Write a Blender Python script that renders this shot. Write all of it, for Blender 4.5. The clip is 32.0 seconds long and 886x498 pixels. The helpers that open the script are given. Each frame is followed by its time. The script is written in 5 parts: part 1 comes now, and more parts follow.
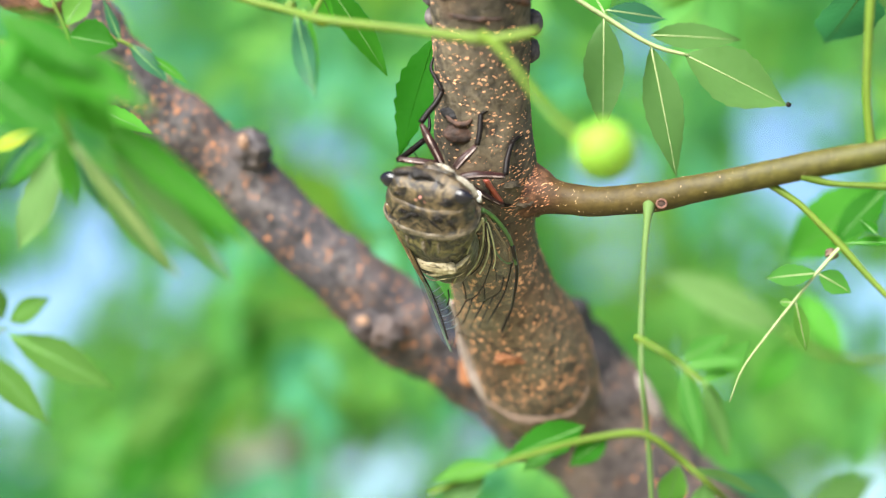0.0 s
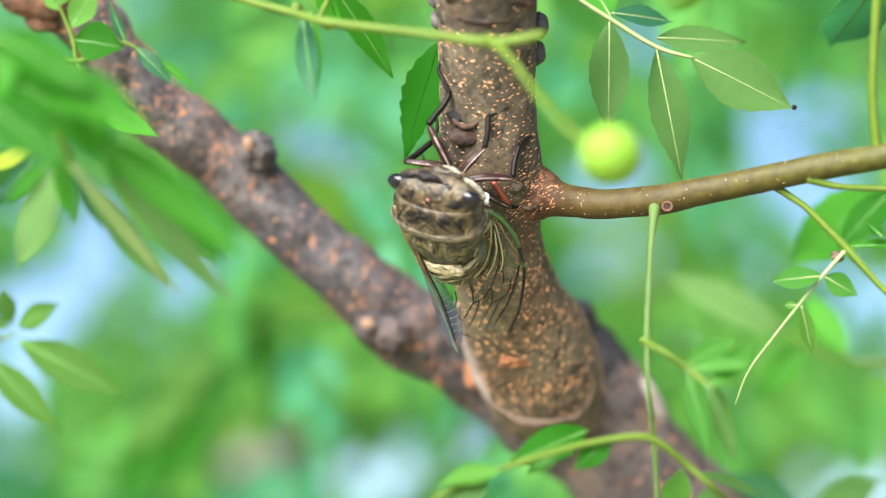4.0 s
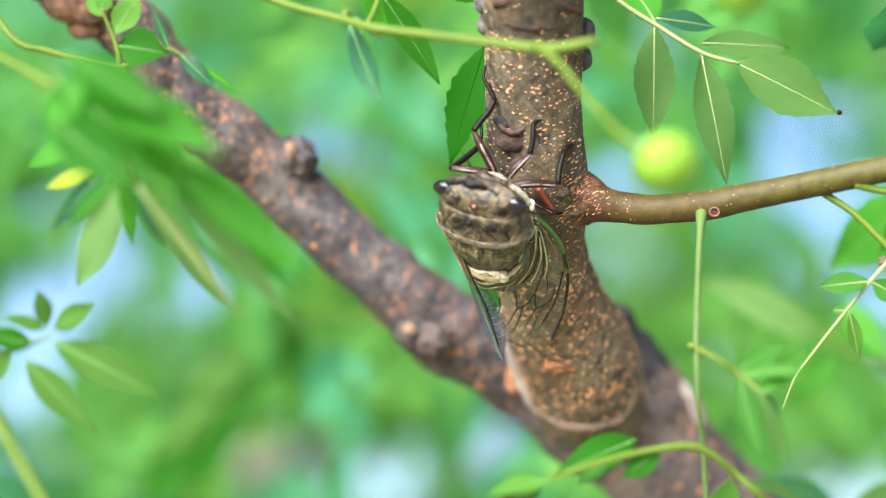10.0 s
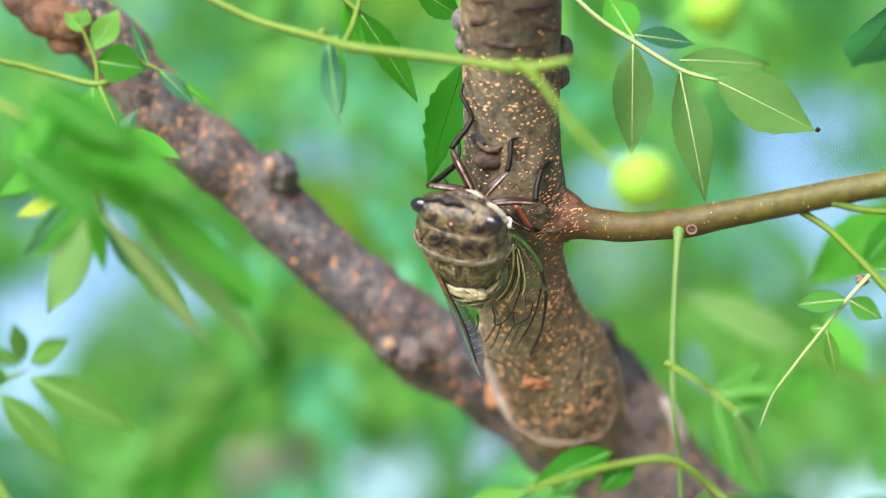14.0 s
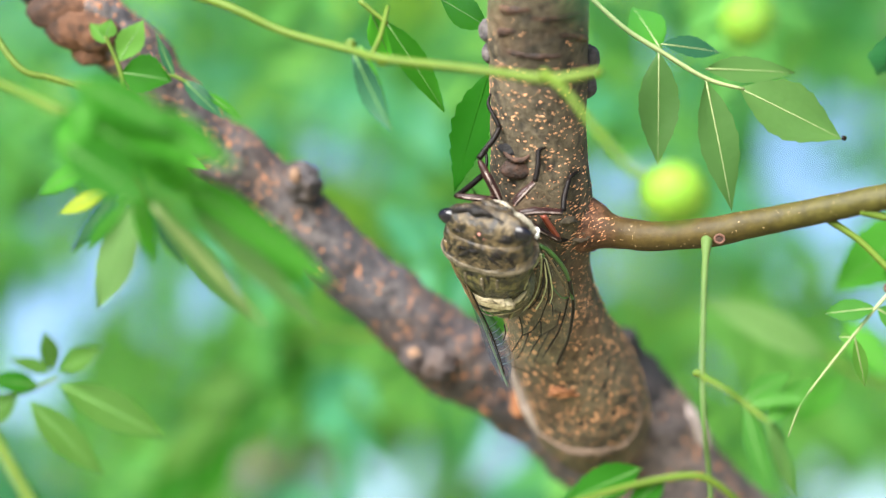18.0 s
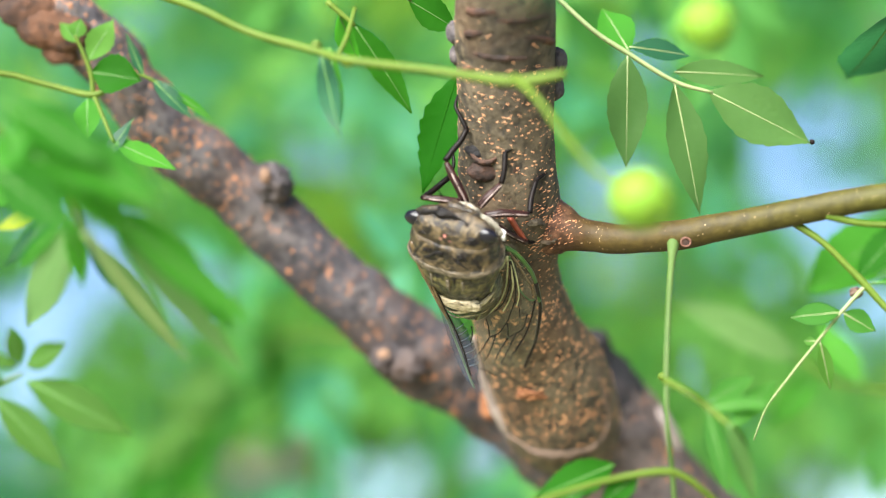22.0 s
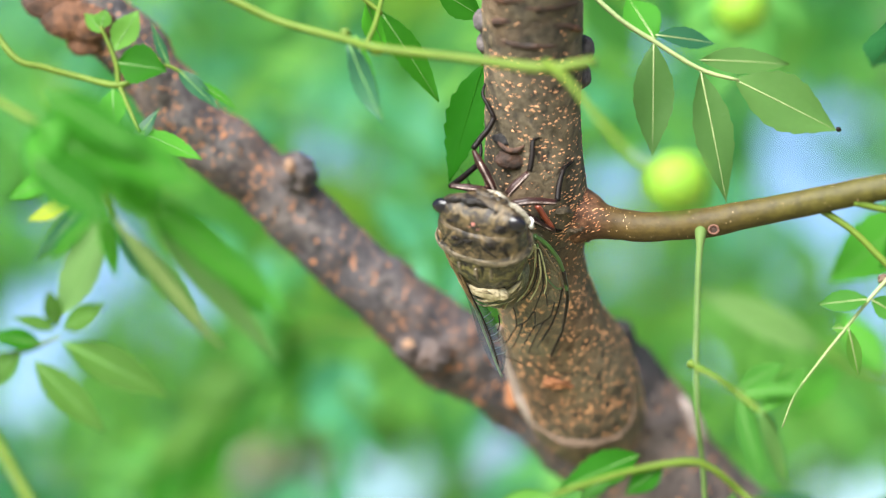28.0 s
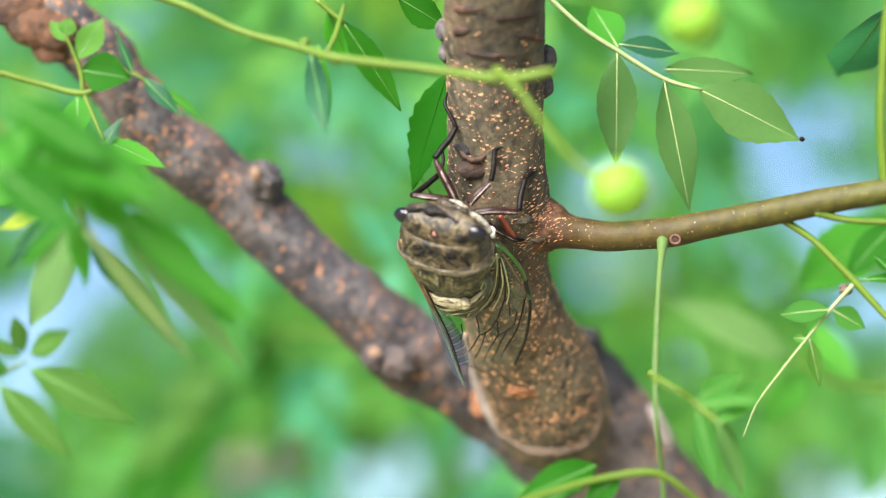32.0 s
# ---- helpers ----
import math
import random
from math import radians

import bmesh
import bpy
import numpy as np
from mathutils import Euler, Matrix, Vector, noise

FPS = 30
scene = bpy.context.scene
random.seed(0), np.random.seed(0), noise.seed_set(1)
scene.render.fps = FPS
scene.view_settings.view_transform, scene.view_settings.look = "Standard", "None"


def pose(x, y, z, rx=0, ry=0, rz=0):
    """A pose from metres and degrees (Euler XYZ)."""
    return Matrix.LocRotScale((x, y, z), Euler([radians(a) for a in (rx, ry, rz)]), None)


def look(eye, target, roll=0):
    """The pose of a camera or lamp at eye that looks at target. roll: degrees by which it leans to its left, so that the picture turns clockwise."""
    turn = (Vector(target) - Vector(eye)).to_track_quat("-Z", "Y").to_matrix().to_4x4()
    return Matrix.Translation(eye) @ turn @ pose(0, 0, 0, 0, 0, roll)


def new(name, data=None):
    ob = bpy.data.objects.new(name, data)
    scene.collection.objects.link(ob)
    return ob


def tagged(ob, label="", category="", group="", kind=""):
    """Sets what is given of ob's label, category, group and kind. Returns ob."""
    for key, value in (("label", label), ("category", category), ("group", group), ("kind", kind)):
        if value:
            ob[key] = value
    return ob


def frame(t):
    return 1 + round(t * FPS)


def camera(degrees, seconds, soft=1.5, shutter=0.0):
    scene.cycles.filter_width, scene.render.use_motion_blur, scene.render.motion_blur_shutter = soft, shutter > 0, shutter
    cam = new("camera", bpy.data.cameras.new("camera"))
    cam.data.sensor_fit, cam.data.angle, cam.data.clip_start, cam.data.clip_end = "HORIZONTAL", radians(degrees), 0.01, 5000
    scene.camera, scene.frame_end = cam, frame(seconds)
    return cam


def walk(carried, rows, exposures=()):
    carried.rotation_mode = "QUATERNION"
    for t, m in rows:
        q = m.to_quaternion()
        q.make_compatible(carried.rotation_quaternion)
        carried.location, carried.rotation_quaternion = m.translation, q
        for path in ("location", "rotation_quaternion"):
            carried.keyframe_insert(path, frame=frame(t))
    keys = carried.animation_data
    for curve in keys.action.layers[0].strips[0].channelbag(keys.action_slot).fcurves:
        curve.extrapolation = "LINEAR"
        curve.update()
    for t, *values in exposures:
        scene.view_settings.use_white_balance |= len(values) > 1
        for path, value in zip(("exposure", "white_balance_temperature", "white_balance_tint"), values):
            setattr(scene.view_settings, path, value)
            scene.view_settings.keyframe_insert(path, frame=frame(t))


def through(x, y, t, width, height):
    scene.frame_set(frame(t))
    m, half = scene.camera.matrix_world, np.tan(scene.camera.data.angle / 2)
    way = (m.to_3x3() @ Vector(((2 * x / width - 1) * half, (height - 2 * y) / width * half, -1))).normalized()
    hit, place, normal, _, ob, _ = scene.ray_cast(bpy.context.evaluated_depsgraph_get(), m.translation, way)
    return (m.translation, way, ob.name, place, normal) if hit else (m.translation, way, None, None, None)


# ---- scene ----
from mathutils.bvhtree import BVHTree

TILT, EYE = 12.0, 1.6
VIEW = pose(0, 0, EYE, TILT, 0, 0)

cam = camera(26.0, 32.0, soft=1.0, shutter=0.5)
cam.data.dof.use_dof = True
cam.data.dof.focus_distance = 0.367
cam.data.dof.aperture_fstop = 5.2
EXPOSURE = 2.30
walk(cam, [(0.0, VIEW @ pose(0, 0, 0, 90)), (32.0, VIEW @ pose(0, 0, 0, 90))], exposures=[(0.0, EXPOSURE + 0.11), (13.0, EXPOSURE + 0.12), (14.0, EXPOSURE), (32.0, EXPOSURE - 0.01)])

# the wind: seconds, millimetres to the right and up, degrees of lean of the whole tree
SWAY = [
    (0.0, -0.67, 1.51, 0.03),
    (0.5, -1.79, 1.70, 0.01),
    (1.0, -1.95, -1.03, 0.05),
    (1.5, -3.12, -0.28, 0.14),
    (2.0, -3.33, 0.18, 0.03),
    (2.5, -1.69, 1.35, 0.12),
    (4.5, 0.79, 0.78, 0.04),
    (5.0, 0.84, -0.54, 0.05),
    (5.5, 3.32, -2.81, 0.05),
    (6.0, 10.52, -3.94, -0.08),
    (6.5, 13.10, -5.32, 0.03),
    (7.0, 12.61, -8.14, 0.01),
    (7.5, 12.54, -6.44, -0.01),
    (8.0, 20.48, -1.35, 0.10),
    (8.5, 17.02, -8.62, 0.03),
    (9.0, 14.58, -3.08, -0.04),
    (9.5, 11.91, -5.26, 0.12),
    (10.0, 9.22, -0.08, -0.03),
    (10.5, 7.29, -0.46, 0.06),
    (11.0, 4.12, -0.08, -0.01),
    (11.5, 5.04, 0.98, -0.02),
    (12.0, 3.64, -1.63, 0.06),
    (12.5, 5.78, 0.77, 0.11),
    (13.0, 7.20, -3.47, -0.18),
    (13.5, 4.90, -2.69, 0.07),
    (14.0, 4.99, -3.36, 0.04),
    (14.5, 7.19, -5.62, 0.17),
    (16.5, 8.10, -4.93, -0.01),
    (17.0, 6.54, -5.09, 0.09),
    (17.5, 12.25, -6.20, -0.03),
    (18.0, 10.22, -5.27, -0.22),
    (18.5, 9.46, -1.64, -0.23),
    (19.0, 3.46, -2.42, -0.10),
    (19.5, 5.66, -0.97, -0.07),
    (20.0, 9.43, -5.17, 0.05),
    (20.5, 5.05, -4.77, 0.01),
    (21.0, 7.20, -5.18, -0.03),
    (21.5, 6.08, -2.52, -0.05),
    (22.0, 3.87, -5.62, 0.13),
    (22.5, 2.47, 1.18, -0.02),
    (23.0, -0.00, -0.00, 0.00),
    (23.5, -1.28, 0.37, 0.07),
    (24.0, 0.15, 0.92, 0.10),
    (24.5, 2.02, 0.93, 0.08),
    (25.0, 4.24, 1.11, 0.00),
    (25.5, 2.64, -0.63, -0.01),
    (27.5, 7.07, -1.83, -0.04),
    (28.0, 9.11, -3.42, -0.08),
    (28.5, 7.54, -5.14, 0.00),
    (29.0, 7.74, -3.37, -0.05),
    (29.5, 3.90, -3.36, -0.04),
    (30.0, 1.75, -5.14, 0.03),
    (30.5, 3.66, -3.14, 0.01),
    (31.0, 2.89, -4.50, 0.10),
    (31.5, 1.71, -4.47, 0.07),
    (32.0, 1.91, -5.18, 0.04),
]

# ---- light ----
SUN_UP, SUN_ROUND = 30.0, -152.0      # degrees above the horizon, degrees to the right of straight ahead
world = bpy.data.worlds.new("sky")
scene.world = world
world.use_nodes = True
sky = world.node_tree.nodes.new("ShaderNodeTexSky")
sky.sky_type, sky.sun_disc = "NISHITA", False
sky.sun_elevation, sky.sun_rotation = radians(SUN_UP), radians(SUN_ROUND)
sky.air_density, sky.dust_density, sky.ozone_density = 0.8, 0.9, 2.6
world.node_tree.links.new(sky.outputs[0], world.node_tree.nodes["Background"].inputs[0])
world.node_tree.nodes["Background"].inputs[1].default_value = 0.048
lamp = bpy.data.lights.new("sun", "SUN")
lamp.energy, lamp.angle, lamp.color = 5.0, radians(50), (1.0, 0.98, 0.94)
sun = new("sun", lamp)
a, b = radians(SUN_UP), radians(SUN_ROUND)
sun_way = Vector((math.sin(b) * math.cos(a), math.cos(b) * math.cos(a), math.sin(a)))
sun.matrix_world = look(sun_way * 20, (0, 0, 0))


# ---- materials ----
class Nodes:
    """A small helper to wire node materials."""

    def __init__(self, name):
        self.mat = bpy.data.materials.new(name)
        self.mat.use_nodes = True
        self.tree = self.mat.node_tree
        self.bsdf = self.tree.nodes["Principled BSDF"]
        self.out = self.tree.nodes["Material Output"]

    def node(self, kind, **inputs):
        n = self.tree.nodes.new("ShaderNode" + kind)
        for key, value in inputs.items():
            self.put(n, key.replace("_", " "), value)
        return n

    def put(self, n, key, value):
        if isinstance(value, bpy.types.NodeSocket):
            self.tree.links.new(value, n.inputs[key])
        else:
            n.inputs[key].default_value = value

    def coords(self, scale=1.0):
        tex = self.node("TexCoord")
        m = self.node("Mapping", Vector=tex.outputs["Object"], Scale=(scale, scale, scale))
        return m.outputs[0]

    def noise(self, scale, detail=4.0, rough=0.6, vector=None):
        n = self.node("TexNoise", Scale=scale, Detail=detail, Roughness=rough)
        if vector is not None:
            self.put(n, "Vector", vector)
        return n.outputs["Fac"]

    def ramp(self, fac, stops):
        n = self.node("ValToRGB", Fac=fac)
        els = n.color_ramp.elements
        while len(els) < len(stops):
            els.new(0.5)
        for e, (at, col) in zip(els, stops):
            e.position, e.color = at, (*col, 1.0) if len(col) == 3 else col
        return n.outputs[0]

    def mix(self, fac, one, two, mode="MIX"):
        n = self.tree.nodes.new("ShaderNodeMix")
        n.data_type, n.blend_type = "RGBA", mode
        for i, v in ((0, fac), (6, one), (7, two)):
            if isinstance(v, bpy.types.NodeSocket):
                self.tree.links.new(v, n.inputs[i])
            else:
                n.inputs[i].default_value = v if not isinstance(v, tuple) else (*v, 1.0)
        return n.outputs[2]

    def bump(self, height, strength, distance):
        n = self.node("Bump", Height=height, Strength=strength, Distance=distance)
        self.put(self.bsdf, "Normal", n.outputs[0])

    def surface(self, **inputs):
        for key, value in inputs.items():
            self.put(self.bsdf, key.replace("_", " "), value)
        return self.mat


def bark(name, stops, bump_depth=0.0006, rough=0.75, streak=1.0, rust=None):
    k = Nodes(name)
    pos = k.coords()
    big = k.noise(60, 4, 0.6, pos)
    fine = k.noise(700, 5, 0.7, pos)
    col = k.ramp(k.mix(0.35, big, fine), stops)
    tex = k.node("TexCoord")
    grain = k.noise(520, 3, 0.6, k.node("Mapping", Vector=tex.outputs["Object"], Scale=(1, 1, streak)).outputs[0])
    col = k.mix(k.ramp(grain, [(0.34, (0.8,) * 3), (0.5, (0.0,) * 3)]), col, tuple(c * 0.35 for c in stops[0][1]))
    if rust:
        col = k.mix(k.ramp(k.noise(38, 4, 0.65, pos), [(0.5, (0.0,) * 3), (0.68, (0.65,) * 3)]), col, rust)
    k.bump(k.mix(0.5, k.mix(0.5, k.noise(240, 5, 0.65, pos), grain), fine), 1.0, bump_depth)
    return k.surface(Base_Color=col, Roughness=rough, Specular_IOR_Level=0.35)


def leaf_material(name, dark, light, through, share=0.5, rough=0.42, cell=900, gloss=0.2):
    """A leaf blade: glossy skin, veins and blotches, and light that shines through it."""
    k = Nodes(name)
    pos = k.coords()
    info = k.node("ObjectInfo")
    geo = k.node("NewGeometry")
    spot = k.noise(90, 3, 0.6, pos)
    tone = k.node("Math", Value=geo.outputs["Random Per Island"])
    tone.operation = "ADD"
    k.tree.links.new(info.outputs["Random"], tone.inputs[1])
    part_ = k.node("Math")
    part_.operation = "FRACT"
    k.tree.links.new(tone.outputs[0], part_.inputs[0])
    fac = k.mix(0.45, part_.outputs[0], spot)
    col = k.ramp(fac, [(0.2, dark), (0.8, light)])
    k.surface(Base_Color=col, Roughness=rough, Specular_IOR_Level=gloss)
    vor = k.node("TexVoronoi", Vector=pos, Scale=cell)
    k.bump(vor.outputs["Distance"], 0.35, 0.0002)
    glow = k.ramp(fac, [(0.2, tuple(c * 0.7 for c in through)), (0.8, through)])
    t = k.node("BsdfTranslucent", Color=glow)
    mixed = k.node("MixShader", Fac=share)
    k.tree.links.new(k.bsdf.outputs[0], mixed.inputs[1])
    k.tree.links.new(t.outputs[0], mixed.inputs[2])
    k.tree.links.new(mixed.outputs[0], k.out.inputs[0])
    return k.mat


def plain(name, one, two, scale=200.0, rough=0.5, depth=0.0002, **extra):
    k = Nodes(name)
    pos = k.coords()
    fac = k.mix(0.4, k.noise(scale, 4, 0.6, pos), k.noise(scale * 6, 4, 0.6, pos))
    k.bump(fac, 0.6, depth)
    return k.surface(Base_Color=k.ramp(fac, [(0.35, one), (0.65, two)]), Roughness=rough, **extra)


def twig_skin():
    """Young bark: brown along the underside, olive above, with fine streaks."""
    k = Nodes("twig_skin")
    pos = k.coords()
    fine = k.noise(500, 4, 0.6, pos)
    brown = k.ramp(fine, [(0.35, (0.024, 0.010, 0.003)), (0.65, (0.046, 0.021, 0.006))])
    olive = k.ramp(fine, [(0.35, (0.030, 0.033, 0.004)), (0.65, (0.050, 0.055, 0.007))])
    where = k.node("SeparateXYZ", Vector=pos)
    away = k.node("MapRange", Value=where.outputs[0], From_Min=-0.138, From_Max=-0.080)
    near = k.mix(0.35, away.outputs[0], k.noise(60, 3, 0.6, pos))
    red = k.ramp(k.noise(420, 5, 0.7, pos), [(0.36, (0.016, 0.008, 0.005)), (0.5, (0.060, 0.027, 0.015)), (0.64, (0.15, 0.072, 0.040))])
    base = k.node("MapRange", Value=where.outputs[0], From_Min=-0.1425, From_Max=-0.1365)
    k.bump(k.noise(420, 4, 0.65, pos), 0.6, 0.0004)
    return k.surface(Base_Color=k.mix(base.outputs[0], red, k.mix(near, brown, olive)), Roughness=0.6, Specular_IOR_Level=0.2)


BARK = bark("bark", [(0.36, (0.014, 0.011, 0.006)), (0.5, (0.060, 0.047, 0.028)), (0.64, (0.132, 0.102, 0.063))], 0.0012, streak=0.3, rust=(0.098, 0.054, 0.026))
OLD_BARK = bark("old_bark", [(0.38, (0.015, 0.014, 0.017)), (0.5, (0.044, 0.039, 0.043)), (0.62, (0.092, 0.077, 0.074))], 0.001, rust=(0.080, 0.048, 0.034))
RUST_BARK = bark("rust_bark", [(0.38, (0.014, 0.008, 0.006)), (0.5, (0.042, 0.018, 0.009)), (0.62, (0.095, 0.040, 0.018))], 0.001)
# near-black bark colour that stands for shade on the stub and in the scar
SHADED_BARK = bark("shaded_bark", [(0.38, (0.004, 0.004, 0.005)), (0.5, (0.010, 0.009, 0.010)), (0.62, (0.030, 0.022, 0.021))], 0.001)
LENTICEL = plain("lenticel", (0.36, 0.16, 0.070), (0.54, 0.285, 0.15), 400, 0.8)
PALE_DOT = plain("pale_dot", (0.34, 0.22, 0.11), (0.50, 0.36, 0.20), 400, 0.8)
RUST = plain("rust_patch", (0.25, 0.095, 0.040), (0.40, 0.175, 0.078), 300, 0.85)
DEEP_RUST = plain("deep_rust", (0.12, 0.042, 0.016), (0.27, 0.115, 0.045), 350, 0.9, 0.0005)
LIMB_BARK = bark("limb_bark", [(0.38, (0.026, 0.021, 0.022)), (0.5, (0.072, 0.057, 0.054)), (0.62, (0.150, 0.112, 0.094))], 0.001, rust=(0.12, 0.072, 0.048))
TWIG = twig_skin()
STALK = plain("stalk_skin", (0.043, 0.078, 0.006), (0.068, 0.108, 0.010), 150, 0.6, Specular_IOR_Level=0.2)
STALK_DULL = plain("dull_stalk_skin", (0.040, 0.075, 0.018), (0.060, 0.100, 0.026), 150, 0.6, Specular_IOR_Level=0.2)
RIB_GREEN = plain("green_midrib", (0.045, 0.13, 0.02), (0.07, 0.165, 0.03), 300, 0.55)
RIB_PALE = plain("pale_midrib", (0.22, 0.30, 0.10), (0.30, 0.38, 0.14), 300, 0.55)
RIB = plain("midrib", (0.115, 0.155, 0.055), (0.18, 0.225, 0.09), 300, 0.55)
FRUIT = plain("fruit_skin", (0.084, 0.172, 0.010), (0.114, 0.212, 0.018), 250, 0.65, Subsurface_Weight=0.5, Subsurface_Radius=(0.004, 0.006, 0.001), Subsurface_Scale=1.0, Specular_IOR_Level=0.2)
LEAF = leaf_material("leaf", (0.045, 0.106, 0.028), (0.064, 0.136, 0.036), (0.155, 0.32, 0.065), 0.5, 0.5, gloss=0.1)
LEAF_DARK = leaf_material("leaf_dark", (0.012, 0.074, 0.005), (0.022, 0.106, 0.008), (0.045, 0.30, 0.012), 0.5, 0.6, gloss=0.06)
LEAF_OLIVE = leaf_material("leaf_olive", (0.036, 0.092, 0.016), (0.052, 0.12, 0.022), (0.13, 0.30, 0.042), 0.5, 0.6, gloss=0.06)
LEAF_YOUNG = leaf_material("leaf_young", (0.045, 0.135, 0.020), (0.070, 0.175, 0.028), (0.15, 0.42, 0.045), 0.5, 0.6, gloss=0.08)
CROWN = leaf_material("crown_leaf", (0.052, 0.145, 0.030), (0.082, 0.20, 0.040), (0.24, 0.57, 0.08), 0.5, 0.6, gloss=0.1)
GRASS = plain("ground_cover", (0.17, 0.16, 0.09), (0.30, 0.28, 0.17), 3, 0.9, 0.02)

SUNLIT_WOOD = plain("sunlit_wood", (0.25, 0.225, 0.205), (0.37, 0.335, 0.31), 60, 0.8, 0.001)
SCAR_RED = plain("scar_red", (0.060, 0.024, 0.014), (0.12, 0.050, 0.030), 420, 0.8)
SCAR = plain("scar_cork", (0.035, 0.021, 0.013), (0.11, 0.066, 0.040), 420, 0.8, 0.0006)
# bark paled to carry reflected light and the bright rim of the limb
LIT_BARK = plain("lit_bark", (0.16, 0.125, 0.11), (0.33, 0.27, 0.245), 300, 0.7, 0.0004)
BLOTCH = plain("rust_lenticel", (0.34, 0.15, 0.065), (0.54, 0.28, 0.14), 400, 0.85)
FOOT_CORK = plain("foot_cork", (0.070, 0.046, 0.032), (0.15, 0.10, 0.070), 350, 0.85, 0.0005)
CORK = plain("pale_cork", (0.085, 0.048, 0.030), (0.20, 0.115, 0.068), 350, 0.85, 0.0005)
LEAF_GOLD = leaf_material("leaf_yellowing", (0.12, 0.17, 0.01), (0.19, 0.23, 0.015), (0.38, 0.48, 0.03), 0.5, 0.5)
LEAF_MID = leaf_material("leaf_mid", (0.030, 0.135, 0.014), (0.050, 0.18, 0.020), (0.10, 0.48, 0.030), 0.5, 0.6, gloss=0.06)
LEAF_FRESH = leaf_material("leaf_fresh", (0.026, 0.100, 0.016), (0.042, 0.135, 0.022), (0.085, 0.35, 0.032), 0.5, 0.6, gloss=0.06)
LEAF_LIGHT = leaf_material("leaf_light", (0.085, 0.17, 0.055), (0.12, 0.215, 0.07), (0.26, 0.48, 0.13), 0.5, 0.6, gloss=0.08)
LEAF_BLUE = leaf_material("leaf_sheen", (0.008, 0.046, 0.022), (0.020, 0.070, 0.034), (0.025, 0.16, 0.045), 0.35, 0.4, gloss=0.15)
LEAF_PALE = leaf_material("leaf_pale", (0.028, 0.10, 0.040), (0.042, 0.135, 0.056), (0.07, 0.30, 0.10), 0.5, 0.5, gloss=0.08)
CROWN_YELLOW = leaf_material("crown_leaf_yellow", (0.075, 0.155, 0.016), (0.112, 0.205, 0.024), (0.28, 0.50, 0.045), 0.5, 0.6, gloss=0.1)
CROWN_MID = leaf_material("crown_leaf_mid", (0.040, 0.135, 0.030), (0.065, 0.19, 0.040), (0.15, 0.48, 0.075), 0.5, 0.6, gloss=0.1)
CROWN_DEEP = leaf_material("crown_leaf_deep", (0.022, 0.10, 0.03), (0.04, 0.15, 0.038), (0.06, 0.38, 0.065), 0.45, 0.55)
CROWN_TEAL = leaf_material("crown_leaf_teal", (0.025, 0.12, 0.055), (0.04, 0.16, 0.08), (0.06, 0.38, 0.15), 0.4, 0.5)


def chitin(name, dark, mid, light, scale, low_, high_, rough=0.35, gloss=0.45):
    """Mottled insect shell: blotches of three colours, fine grain and pits."""
    k = Nodes(name)
    pos = k.coords()
    tex = k.node("TexNoise", Vector=pos, Scale=scale, Detail=4.0, Roughness=0.6, Distortion=1.6)
    blot = tex.outputs["Fac"]
    fine = k.noise(scale * 4, 4, 0.7, pos)
    col = k.ramp(k.mix(0.3, blot, fine), [(low_, dark), (low_ * 0.7 + high_ * 0.3, mid), (high_, light)])
    k.bump(k.mix(0.5, fine, blot), 1.0, 0.0005)
    return k.surface(Base_Color=col, Roughness=rough, Specular_IOR_Level=gloss)


CHITIN = chitin("chitin", (0.003, 0.002, 0.002), (0.034, 0.023, 0.010), (0.125, 0.089, 0.044), 480, 0.45, 0.63, 0.3)
CHITIN_OLIVE = chitin("chitin_olive", (0.005, 0.004, 0.002), (0.040, 0.034, 0.010), (0.15, 0.125, 0.048), 420, 0.46, 0.64, 0.28)
CHITIN_DARK = chitin("chitin_dark", (0.002, 0.002, 0.002), (0.005, 0.004, 0.004), (0.016, 0.012, 0.009), 500, 0.35, 0.7, 0.4, 0.2)
CHITIN_PALE = chitin("chitin_pale", (0.05, 0.04, 0.022), (0.26, 0.215, 0.13), (0.48, 0.42, 0.29), 420, 0.36, 0.62, 0.5)
COLLAR = chitin("chitin_tan", (0.010, 0.009, 0.006), (0.066, 0.052, 0.032), (0.135, 0.108, 0.074), 350, 0.38, 0.64, 0.4)
CHEEK = chitin("cheek_pale", (0.05, 0.042, 0.03), (0.17, 0.15, 0.11), (0.42, 0.39, 0.32), 420, 0.38, 0.66, 0.5)
EYE_BLACK = plain("eye_black", (0.003, 0.003, 0.005), (0.007, 0.006, 0.009), 900, 0.22, 0.00002, Specular_IOR_Level=0.35)
OCELLUS = plain("ocellus_pink", (0.5, 0.18, 0.16), (0.6, 0.28, 0.22), 900, 0.15, 0.00002)
LEG_DARK = plain("leg_dark", (0.002, 0.002, 0.002), (0.007, 0.004, 0.003), 500, 0.45, Specular_IOR_Level=0.1)
LEG_STRIPED = plain("leg_striped", (0.004, 0.002, 0.002), (0.030, 0.010, 0.008), 300, 0.4, Specular_IOR_Level=0.2)
LEG_PALE = plain("leg_pale", (0.03, 0.016, 0.014), (0.36, 0.28, 0.25), 300, 0.4)
BONE = plain("bone_white", (0.42, 0.42, 0.40), (0.62, 0.62, 0.58), 500, 0.5)
LEG_RED = plain("leg_red", (0.10, 0.014, 0.006), (0.20, 0.04, 0.016), 500, 0.4)
